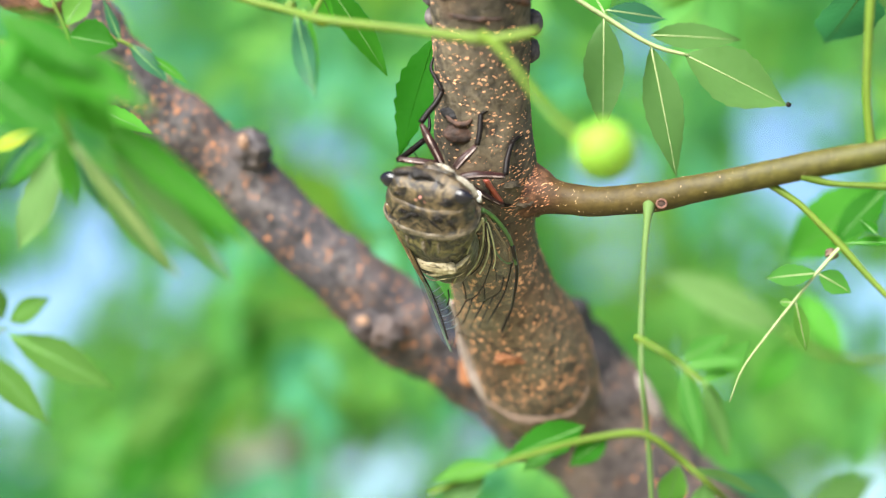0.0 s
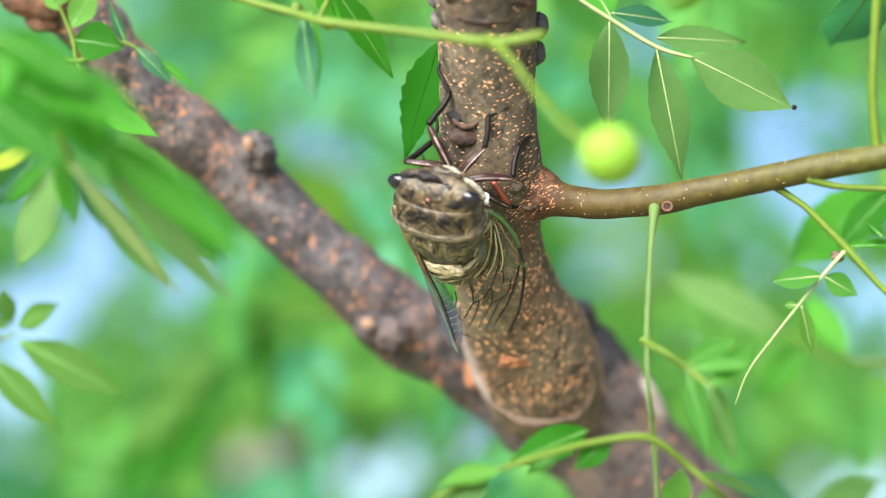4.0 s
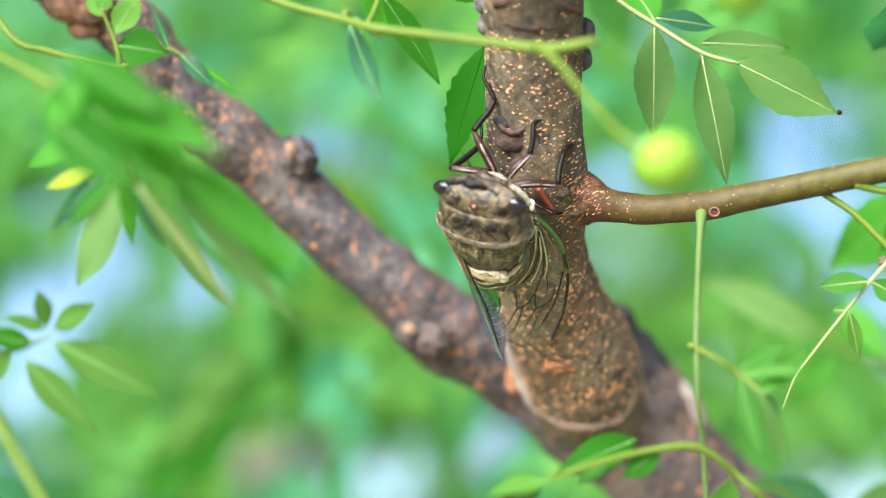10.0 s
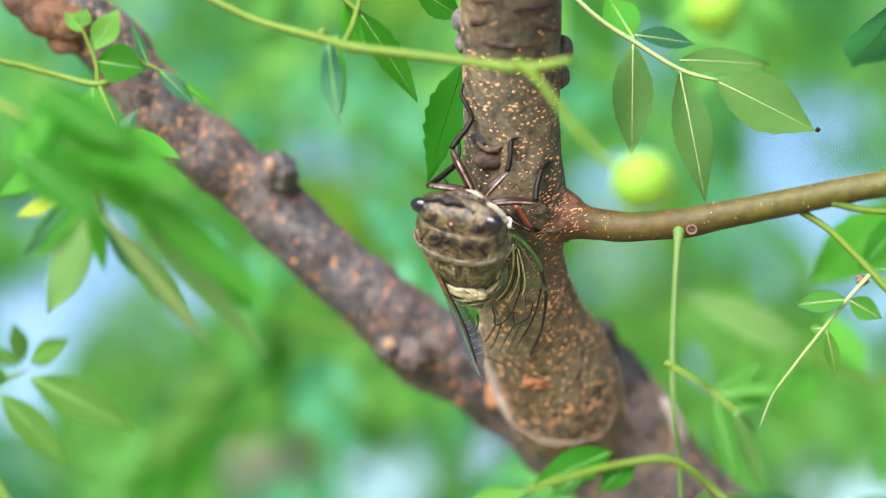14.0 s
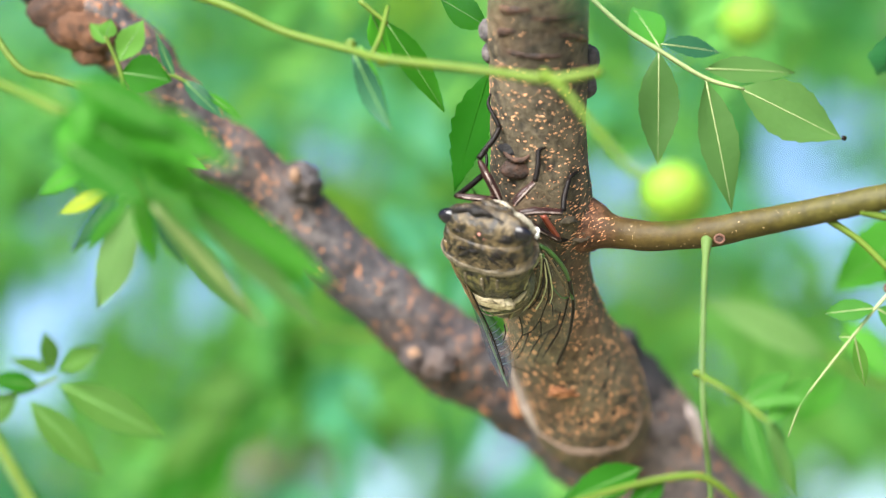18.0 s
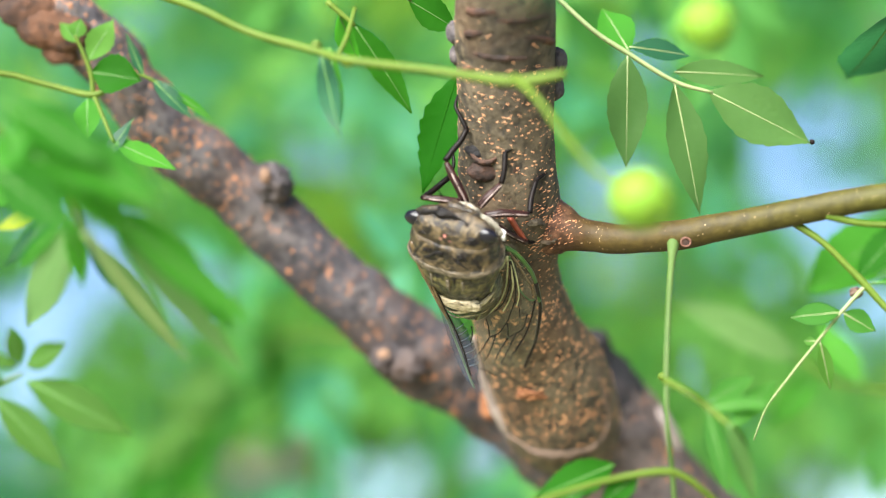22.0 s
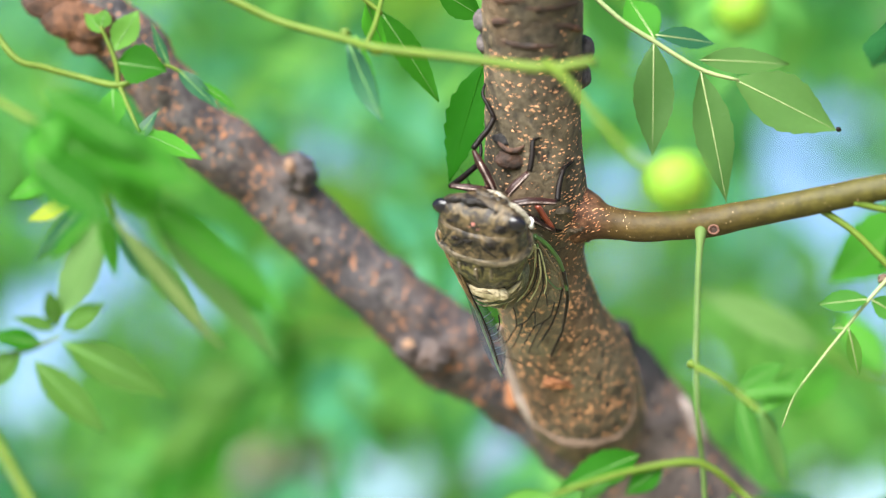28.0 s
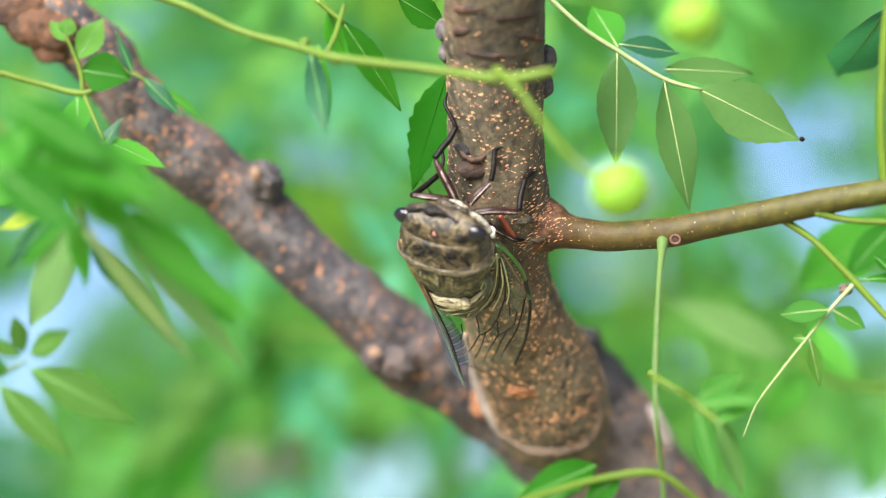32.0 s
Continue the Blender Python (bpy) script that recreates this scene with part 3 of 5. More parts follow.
for i, (p, r) in enumerate((((13.0, 364.6, 10.8), 2.0), ((15.8, 367.3, 12.0), 1.8), ((15.3, 368.0, 7.5), 2.4), ((17.9, 370.3, 9.7), 2.6), ((18.2, 371.8, 6.1), 1.8), ((13.1, 368.4, 6.1), 1.6))):
    part("collar_wrinkle", knob((p[0], p[1] + 1.3, p[2]), r, (1.2, 0.7, 0.6), 0.5, 40 + i), BARK, stem, space=TO_TREE)
SIDE = [(11.7, 374.0, 10.6, 7.93), (15.8, 373.3, 10.2, 6.59), (19.1, 372.1, 9.5, 4.93), (21.6, 371.0, 8.8, 3.61), (24.9, 370.3, 8.2, 3.05), (29.4, 368.4, 7.6, 2.93), (34.1, 366.5, 7.8, 2.81), (41.1, 363.2, 8.4, 2.89), (47.4, 361.3, 9.7, 2.66), (54.6, 359.0, 11.1, 2.54), (69.3, 353.4, 14.2, 2.50), (80.7, 349.7, 16.1, 2.37), (98.9, 344.1, 19.4, 2.23)]
side_bm = tube(SIDE, 8, 32, 0.10, 0.3)
spots = specks(side_bm, SIDE, 330, 0.085, 17, (0.12, 0.95), 0.5, 1.4)
grounds = [BVHTree.FromBMesh(m) for m in (stem_bm_copy, side_bm)]
side_collar = random.Random(5)
collar_rows = []
for i in range(240):
    u, w = side_collar.gauss(0.4, 3.0), side_collar.gauss(0, 4.6)
    hits = [h for h in (g.ray_cast(Vector(((15.9, 374.0, 9.8)[0] + u, 0, (15.9, 374.0, 9.8)[2] + w)), Vector((0, 1, 0))) for g in grounds) if h[0]]
    if hits:
        near_hit = min(hits, key=lambda h: h[3])
        if abs(near_hit[1].y) > 0.55:
            collar_rows.append((near_hit[0], side_collar.uniform(0.12, 0.6)))
side = part("side_twig", side_bm, TWIG, tree, "smooth olive-green side twig with tiny pale dots", TO_TREE)
tagged(part("lenticel_scatter", spots, PALE_DOT, side, space=TO_TREE), kind="stuff")
for share, skin, words in ((0, BLOTCH, "orange cracks in the bark collar"), (1, RUST, "red-brown cracks in the bark collar")):
    collar_bm = bmesh.new()
    for p, l in collar_rows[share::2]:
        tube([(p.x - l, p.y + 0.25, p.z - l * 0.5, 0.04), (p.x, p.y + 0.03, p.z, 0.10), (p.x + l, p.y + 0.2, p.z + l * 0.55, 0.04)], 3, 6, bm=collar_bm)
    tagged(part("crack_scatter", collar_bm, skin, stem, words, TO_TREE), kind="stuff")
part("leaf_scar", knob((41.6, 359.9, 7.0), 0.95, (1.1, 0.5, 0.95), 0.1, 51), RUST_BARK, side, "round red-brown leaf scar", TO_TREE)
part("scar_ridge", tube([(41.6 + 0.9 * math.cos(t_), 359.4, 7.0 + 0.8 * math.sin(t_), 0.2) for t_ in np.linspace(0, 6.283, 13)], 2, 8), SCAR_RED, side, space=TO_TREE)

# ---- fruit and its stalk ----
stalk = part("fruit_stalk", tube([(-95.7, 385.2, 63.6, 1.02), (-55.0, 349.7, 51.6, 0.82), (-38.9, 344.1, 44.5, 0.71), (-26.3, 338.5, 40.5, 0.70), (-20.3, 334.7, 38.5, 0.79), (-4.3, 331.0, 36.2, 0.78), (8.2, 325.4, 34.1, 0.96), (16.8, 323.5, 35.2, 0.76)], 6, 12, 0.06, 0.5), STALK, tree, "thin yellow-green stalk with berries", TO_TREE)
SPUR_AT = (7.9, 325.4, 34.4)
spur = part("fruit_spur", tube([(7.9, 325.4, 34.4, 0.86), (11.3, 317.9, 30.5, 0.61), (15.2, 310.4, 24.3, 0.59), (19.0, 298.4, 18.1, 0.53), (22.5, 293.2, 14.9, 0.6)], 6, 12), STALK, tree, "short spur that holds a berry", TO_TREE)
part("fruit_spur", tube([(30.9, 312.3, 55.3, 0.64), (33.7, 304.8, 47.7, 0.54), (35.5, 297.3, 43.4, 0.53)], 6, 10), STALK, stalk, space=TO_TREE)
part("fruit_spur", tube([(-4.4, 338.5, 55.9, 0.70), (20.6, 323.5, 60.1, 0.67), (30.9, 312.3, 55.3, 0.64)], 6, 10), STALK, stalk, space=TO_TREE)


def drupe(centre, radius, holder):
    bm = bmesh.new()
    bmesh.ops.create_uvsphere(bm, u_segments=32, v_segments=20, radius=radius)
    for v in bm.verts:
        v.co *= 1 + 0.015 * noise.noise(v.co * 0.3)
        v.co.x *= 1.05
    bm.transform(Matrix.Translation(Vector(centre[:3])))
    return part("berry", bm, FRUIT, holder, "round unripe yellow-green berry", TO_TREE)


drupe((26.0, 291.7, 12.9), 4.63, spur)
drupe((35.7, 288.0, 39.4), 3.9, stalk)

# ---- leaves ----
UPSIDE = (0, -0.5, 1)


def spray(points, leaflets, stalk_material=STALK, label="", parent=None, name="compound_leaf", around=10):
    """A compound leaf: its stalk, and leaflets (base, tip, width, material, face) under it."""
    ob = part(name, tube(points, 6, around, 0.03, 0.8), stalk_material, parent or tree, label, TO_TREE)
    for i, row in enumerate(leaflets):
        leaflet(ob, *row[:4], face=row[4] if len(row) > 4 else FRONT, seed=i * 7 + int(abs(row[0][0])), fold=row[5] if len(row) > 5 else 0.15, droop=row[6] if len(row) > 6 else 0.06, rib=RIB if stalk_material is RIB else RIB_GREEN)
    return ob


spray([(16.1, 374.0, 56.8, 0.50), (24.9, 374.0, 48.6, 0.50), (32.0, 374.0, 43.9, 0.50), (41.1, 374.0, 38.4, 0.44), (48.6, 374.0, 36.2, 0.33)],
      [((32.0, 374.0, 43.5), (31.9, 374.0, 21.5), 7.8, LEAF), ((41.1, 374.0, 38.2), (46.6, 374.0, 12.2), 7.4, LEAF, (0.1, -1, 0.1)), ((47.5, 374.0, 36.5), (68.4, 374.0, 26.5), 10.8, LEAF, (0.2, -1, 0.1)),
       ((41.4, 376, 40.4), (60.0, 380, 40.4), 5.8, LEAF, (0, -1, 0.35)), ((32.6, 376, 45.3), (45.3, 379, 44.3), 4.7, LEAF_BLUE, (0, -1, 0.5)), ((32.7, 377.7, 44.6), (27.9, 385.2, 54.6), 7.0, LEAF_MID)],
      RIB, "compound leaf with pale midribs", around=8)
part("leaf_tip", knob((67.9, 373.3, 26.6), 0.5, (1, 0.6, 1), 0.2, 60), LEG_DARK, tree, space=TO_TREE)
leaflet(spray([(1.7, 368.4, 41.3, 0.43), (-1.3, 374.0, 39.5, 0.44)], []), (-1.1, 374.0, 39.8), (-8.4, 374.0, 16.6), 7.4, LEAF_RICH, (-0.35, -1, 0), 3, 0.15, 0.06, 8, "saw-toothed dark green leaflet beside the stem", rib=LEAF_RICH, bite=0.24)
DANGLE_AT = (-24.9, 332.9, 39.7)
dangle = spray([(-27.4, 351.7, 42.5, 0.50), (-26.0, 347.9, 41.3, 0.34)], [((-26.0, 347.9, 41.5), (-22.8, 334.2, 25.1), 5.0, LEAF_BLUE, (-0.6, -1, 0)), ((-24.5, 347.9, 42.1), (-21.9, 340.0, 26.6), 3.2, LEAF_MID, (0.8, -1, 0))], label="small leaf dangling from the fruit stalk")
spray([(-25.5, 355.3, 51.4, 0.52), (-20.3, 355.3, 47.0, 0.42)], [((-20.5, 355.3, 47.2), (-9.3, 359.0, 31.2), 6.0, LEAF_DARK, (0.5, -1, 0.2)), ((-23.4, 355.3, 49.3), (-19.7, 362.8, 40.7), 5.0, LEAF_MID)])
spray([(-15.4, 362.8, 56.7, 0.43), (-10.0, 362.8, 52.5, 0.32)], [((-10.7, 362.8, 52.7), (-0.6, 366.5, 47.4), 6.0, LEAF_DARK)])
spray([(-22.8, 345.9, 40.6, 0.51), (-21.4, 347.8, 44.1, 0.41), (-20.1, 351.6, 49.8, 0.41)], [])

# hanging stalk under the side twig, with its side shoot
hang = spray([(39.6, 361.9, 7.0, 1.25), (39.2, 360.2, 5.5, 1.0), (38.8, 358.0, 3.6, 0.70), (37.9, 353.4, -0.9, 0.58), (36.9, 347.8, -8.1, 0.53), (36.2, 344.1, -17.1, 0.52), (36.3, 342.2, -26.1, 0.50), (37.7, 346.0, -36.1, 0.52), (38.5, 347.0, -47.3, 0.45), (39.5, 347.8, -57.3, 0.38)], [], STALK_DULL, "long hanging leaf stalk")
part("stalk_joint", knob((-20.5, 337, 38.4), 0.95, (1.3, 0.9, 0.9), 0.15, 71), LEAF_GOLD, stalk, "orange-yellow swelling on the fruit stalk", TO_TREE)
part("stalk_joint", knob((-26.5, 341, 41.8), 0.95, (1.0, 0.9, 1.0), 0.15, 73), STALK, stalk, space=TO_TREE)
part("stalk_joint", knob((36.9, 355.3, -17.9), 1.0, (1, 1, 0.8), 0.1, 70), STALK, hang, space=TO_TREE)
spray([(35.1, 336.4, -17.3, 0.7), (38.4, 332.8, -19.1, 0.5), (41.4, 332.8, -21.2, 0.5), (44.4, 330.8, -23.7, 0.49), (46.0, 329.0, -24.9, 0.29)],
      [((42.1, 332.8, -21.0), (50.9, 336.4, -16.1), 4.0, LEAF_FRESH, (0, -1, 0.7)), ((42.5, 332.8, -21.8), (52.1, 329.0, -20.3), 3.2, LEAF_FRESH, (0, -1, 0.9)), ((42.0, 332.8, -21.8), (45.3, 329.0, -36.6), 3.6, LEAF_FRESH, (-0.5, -1, 0)),
       ((45.1, 329.0, -24.3), (50.2, 329.0, -37.3), 3.6, LEAF, (0.6, -1, 0)), ((45.7, 329.0, -24.7), (55.5, 340.1, -16.9), 4.2, LEAF_FRESH, (0, -1, 0.6)), ((45.1, 329.0, -24.1), (50.1, 336.4, -31.7), 2.6, LEAF)], label="young compound leaf")
# thin twigs on the far end of the side twig
spray([(61.4, 357.2, 10.6, 0.74), (66.7, 356.0, 6.9, 0.63), (70.7, 355.3, 2.9, 0.63), (74.3, 354.6, -0.9, 0.73), (78.7, 353.4, -6.1, 0.62), (84.5, 351.6, -12.8, 0.52), (91.8, 347.8, -22.4, 0.41)],
      [((75.0, 354.6, -0.5), (85.0, 351.6, 0.3), 3.2, LEAF_DARK, UPSIDE), ((80.3, 351.6, 1.1), (77.4, 353.4, 4.3), 3.0, LEAF_DARK, UPSIDE), ((84.5, 351.6, -12.3), (95.8, 355.3, -8.3), 9, LEAF)], label="thin forked leaf stalk")
part("bud", knob((73.0, 357.2, -2.3), 1.2, (1, 1, 0.9), 0.3, 72), SCAR, tree, space=TO_TREE)
spray([(74.3, 354.6, -0.9, 0.42), (69.9, 355.3, -5.9, 0.33), (65.6, 356.0, -11.4, 0.29), (60.8, 357.2, -17.8, 0.24), (56.7, 359.0, -24.0, 0.20), (54.6, 360.9, -30.2, 0.13)],
      [((69.7, 355.3, -6.0), (60.3, 355.3, -6.7), 4.6, LEAF_FRESH, (0, -1, 0.6)), ((70.1, 355.3, -6.0), (76.4, 355.3, -9.5), 4.4, LEAF_FRESH, (0, -1, 0.2)), ((66.1, 356.0, -11.4), (68.9, 359.0, -21.0), 2.8, LEAF_YOUNG), ((65.4, 356.0, -11.4), (63.2, 357.2, -11.3), 1.6, LEAF_YOUNG)], RIB, "thin cream stalk with small leaflets", around=8)
spray([(79.3, 350.4, 15.4, 1.55), (78.6, 349.7, 18.4, 0.93), (77.5, 347.8, 26.7, 0.82), (77.3, 345.9, 35.8, 0.81), (77.5, 344.1, 44.7, 0.91), (78.2, 342.2, 53.5, 0.91)], [((82.9, 366.5, 50.8), (79.6, 396.4, 39.2), 13, LEAF_BLUE, (0.1, -1, 0.0)), ((79.3, 347.8, 51.3), (89.6, 355.3, 39.9), 9, LEAF)], label="upright yellow-green leaf stalk")
spray([(66.7, 353.4, 12.1, 0.94), (72.3, 352.7, 10.6, 0.62), (80.3, 351.6, 10.1, 0.62), (92.3, 349.7, 9.4, 0.62)], [((84.5, 351.6, 9.9), (97.9, 355.3, 2.2), 9, LEAF)])
spray([(103.7, 411.4, 17.1, 0.61), (94.9, 415.1, 11.7, 0.49)], [((95.1, 415.1, 12.1), (76.3, 426.4, -4.3), 13, LEAF_MID, (-0.2, -1, 0.2)), ((94.1, 403.9, 11.4), (81.8, 400.2, -0.5), 7, LEAF_DARK, (-0.4, -1, 0.3))])
# soft dark leaves behind the slanting limb
spray([(-18.7, 440.0, -15.4, 0.90), (-34.3, 520.0, -18.2, 0.80), (-50.2, 580.0, -20.3, 0.70), (-66.1, 600.0, -32.5, 0.60), (-79.3, 600.0, -46.6, 0.50), (-89.0, 600.0, -62.5, 0.40)],
      [((-50.2, 600.0, -21.9), (-81.1, 600.0, -35.2), 15, LEAF_FRESH, (0, -1, 0.4)), ((-52.8, 600.0, -23.7), (-62.5, 600.0, -46.6), 12, LEAF_FRESH, (0.3, -1, 0.2)), ((-67.0, 600.0, -32.5), (-93.5, 600.0, -45.8), 13, LEAF_OLIVE, (0, -1, 0.3)), ((-67.8, 600.0, -35.2), (-74.0, 600.0, -60.8), 12, LEAF_FRESH, (0.3, -1, 0.1)), ((-78.4, 600.0, -45.8), (-102.3, 600.0, -66.1), 12, LEAF_OLIVE, (-0.2, -1, 0.2)), ((-79.3, 600.0, -48.4), (-85.5, 600.0, -74.9), 13, LEAF_DARK, (0.2, -1, 0.1)), ((-89.0, 600.0, -62.5), (-103.2, 600.0, -81.1), 12, LEAF_DARK, (0, -1, 0.2))], label="soft dark green leaf hanging behind the limb")
# leaves a little behind, past the hanging stalk
spray([(118.2, 411.4, -14.4, 0.73), (107.8, 448.8, -26.3, 0.66), (93.7, 463.8, -27.2, 0.55), (82.7, 467.5, -20.8, 0.41)], [((83.2, 467.5, -21.1), (52.1, 456.3, -6.0), 9.0, LEAF_LIGHT, (0, -1, 0.3)), ((87.6, 467.5, -24.0), (75.2, 467.5, -38.4), 6.5, LEAF_MID, (0.3, -1, 0.2)), ((97.0, 460.0, -27.0), (88.3, 471.2, -11.0), 7, LEAF_MID, (-0.2, -1, 0.5))], label="pale leaf behind the hanging stalk")
spray([(78.5, 418.9, -73.9, 0.74), (83.1, 430.1, -65.7, 0.63), (82.7, 441.3, -60.3, 0.52)], [((82.9, 441.3, -60.4), (61.3, 430.1, -51.3), 7.5, LEAF_PALE, (0, -1, 0.6)), ((83.2, 437.6, -61.7), (102.6, 448.8, -54.1), 7.5, LEAF, (0, -1, 0.6))])
# stalk that crosses below
lower = spray([(74.6, 411.4, -68.9, 0.85), (51.5, 345.7, -47.2, 0.56), (42.1, 339.7, -38.9, 0.63), (37.4, 337.8, -35.2, 0.63), (33.3, 336.9, -34.0, 0.71), (25.3, 335.7, -35.0, 0.63), (17.3, 333.7, -36.8, 0.62), (8.4, 331.7, -39.5, 0.54), (-2.4, 329.7, -43.8, 0.46)],
      [((25.3, 341.8, -33.3), (10.9, 337.6, -38.5), 6.2, LEAF_DARK, (0, -1, 0.3)), ((20.0, 337.6, -36.2), (14.0, 335.4, -40.6), 2.8, LEAF_FRESH, (0, -1, 0.3)), ((28.9, 337.6, -34.5), (22.1, 335.4, -39.6), 4.2, LEAF_DARK, (0.2, -1, 0.2)), ((10.3, 331.7, -38.8), (-2.8, 329.7, -41.5), 5.0, LEAF_YOUNG, UPSIDE),
       ((7.4, 331.7, -40.0), (-1.4, 329.7, -47.5), 5.0, LEAF), ((44.1, 339.7, -40.7), (57.1, 345.7, -44.7), 5.0, LEAF, UPSIDE), ((41.6, 339.7, -39.9), (40.3, 345.7, -49.8), 5.0, LEAF_YOUNG), ((46.9, 341.7, -43.2), (45.9, 341.7, -52.2), 5.0, LEAF)], label="compound leaf on a long arching stalk")
# shoot in front of the slanting limb
shoot = spray([(-106.9, 392.7, 57.9, 0.93), (-96.2, 387.1, 42.9, 0.68), (-89.4, 387.1, 40.2, 0.68), (-82.5, 387.1, 38.3, 0.63), (-74.2, 385.2, 36.4, 0.68), (-69.1, 385.2, 38.7, 0.45), (-64.5, 385.2, 40.3, 0.40), (-59.2, 385.2, 37.3, 0.23)],
      [((-74.4, 385, 40.9), (-64.3, 383, 39.4), 8.2, LEAF_DARK, (0, -1, 0.25), 0.3), ((-62.6, 385.2, 39.8), (-53.8, 383.3, 31.6), 3.4, LEAF_BLUE, (0.4, -1, 0.3)), ((-59.2, 385.2, 37.8), (-49.8, 385.2, 31.6), 2.2, LEAF_MID, (0.5, -1, 0.6)), ((-63.8, 385.2, 39.8), (-68.1, 385.2, 49.1), 2.6, LEAF_BLUE, (-0.8, -1, 0)),
       ((-75.3, 385.2, 35.8), (-74.8, 381.5, 27.1), 5.2, LEAF_MID), ((-71.2, 381.5, 23.1), (-65.6, 381.5, 31.8), 3.0, LEAF_BLUE, (-0.5, -1, 0)), ((-69.2, 381.5, 26.5), (-56.8, 379.6, 21.6), 4.8, LEAF_MID, (0, -1, 0.6))], label="young leafy shoot")
spray([(-74.2, 385.2, 36.4, 0.57), (-74.6, 385.2, 40.4, 0.51), (-75.9, 385.2, 44.1, 0.45), (-77.8, 385.2, 48.3, 0.34)], [((-75.1, 385.2, 43.2), (-70.2, 385.2, 51.7), 5.4, LEAF_YOUNG), ((-77.8, 385.2, 47.8), (-76.7, 385.2, 51.7), 3.6, LEAF_YOUNG), ((-77.1, 385.2, 46.8), (-81.8, 389.0, 51.7), 3.0, LEAF_YOUNG)])
spray([(-74.0, 385.2, 36.2, 0.45), (-71.6, 383.3, 31.2, 0.40), (-69.4, 381.5, 26.5, 0.34)], [])

# spray low on the open side, and the pale stalk beside it
open_leaf = spray([(-106.9, 392.7, 63.7, 1.04), (-119.0, 362.8, 34.3, 0.85), (-111.5, 340, -3.9, 0.7), (-96.1, 335, -19.6, 0.55), (-83.5, 332, -18.7, 0.42), (-78.4, 331, -16.9, 0.34), (-76.0, 331, -15.9, 0.2)],
      [((-75.8, 331, -17.1), (-56.6, 328, -26.0), 6.4, LEAF_OLIVE, (0, -1, 0.5)), ((-80.9, 331, -20.2), (-67.8, 328, -32.5), 5.4, LEAF_OLIVE, (0, -1, 0.3)), ((-75.6, 331, -14.9), (-68.2, 328, -10.5), 4.3, LEAF_OLIVE, (0.3, -1, 0.4)),
       ((-77.2, 331, -14.9), (-83.8, 328, -12.3), 2.9, LEAF_OLIVE, (0, -1, 0.7)), ((-79.3, 331, -17.3), (-88.3, 328, -15.6), 3.9, LEAF_DARK, (0, -1, 0.5)), ((-83.2, 331, -18.8), (-90.2, 328, -24.6), 4.9, LEAF_OLIVE, (0, -1, 0.3)),
       ((-76.8, 331, -14.5), (-77.7, 328, -7.8), 3.3, LEAF_OLIVE, (0.4, -1, 0.2))], label="dull green compound leaf against the sky")
spray([(-114.1, 347.8, 14.4, 1.23), (-92.9, 314.2, -8.2, 1.11), (-83.5, 310.4, -23.7, 1.01), (-73.5, 306.7, -39.6, 0.90), (-64.6, 302.9, -53.4, 0.80)], [], label="pale hanging leaf stalk")


def flutter_spray(points, leaflets, label):
    return spray(points, leaflets, label=label, name="wind_tossed_leaf")


FAN_AT = (-67.4, 316.0, 29.9)
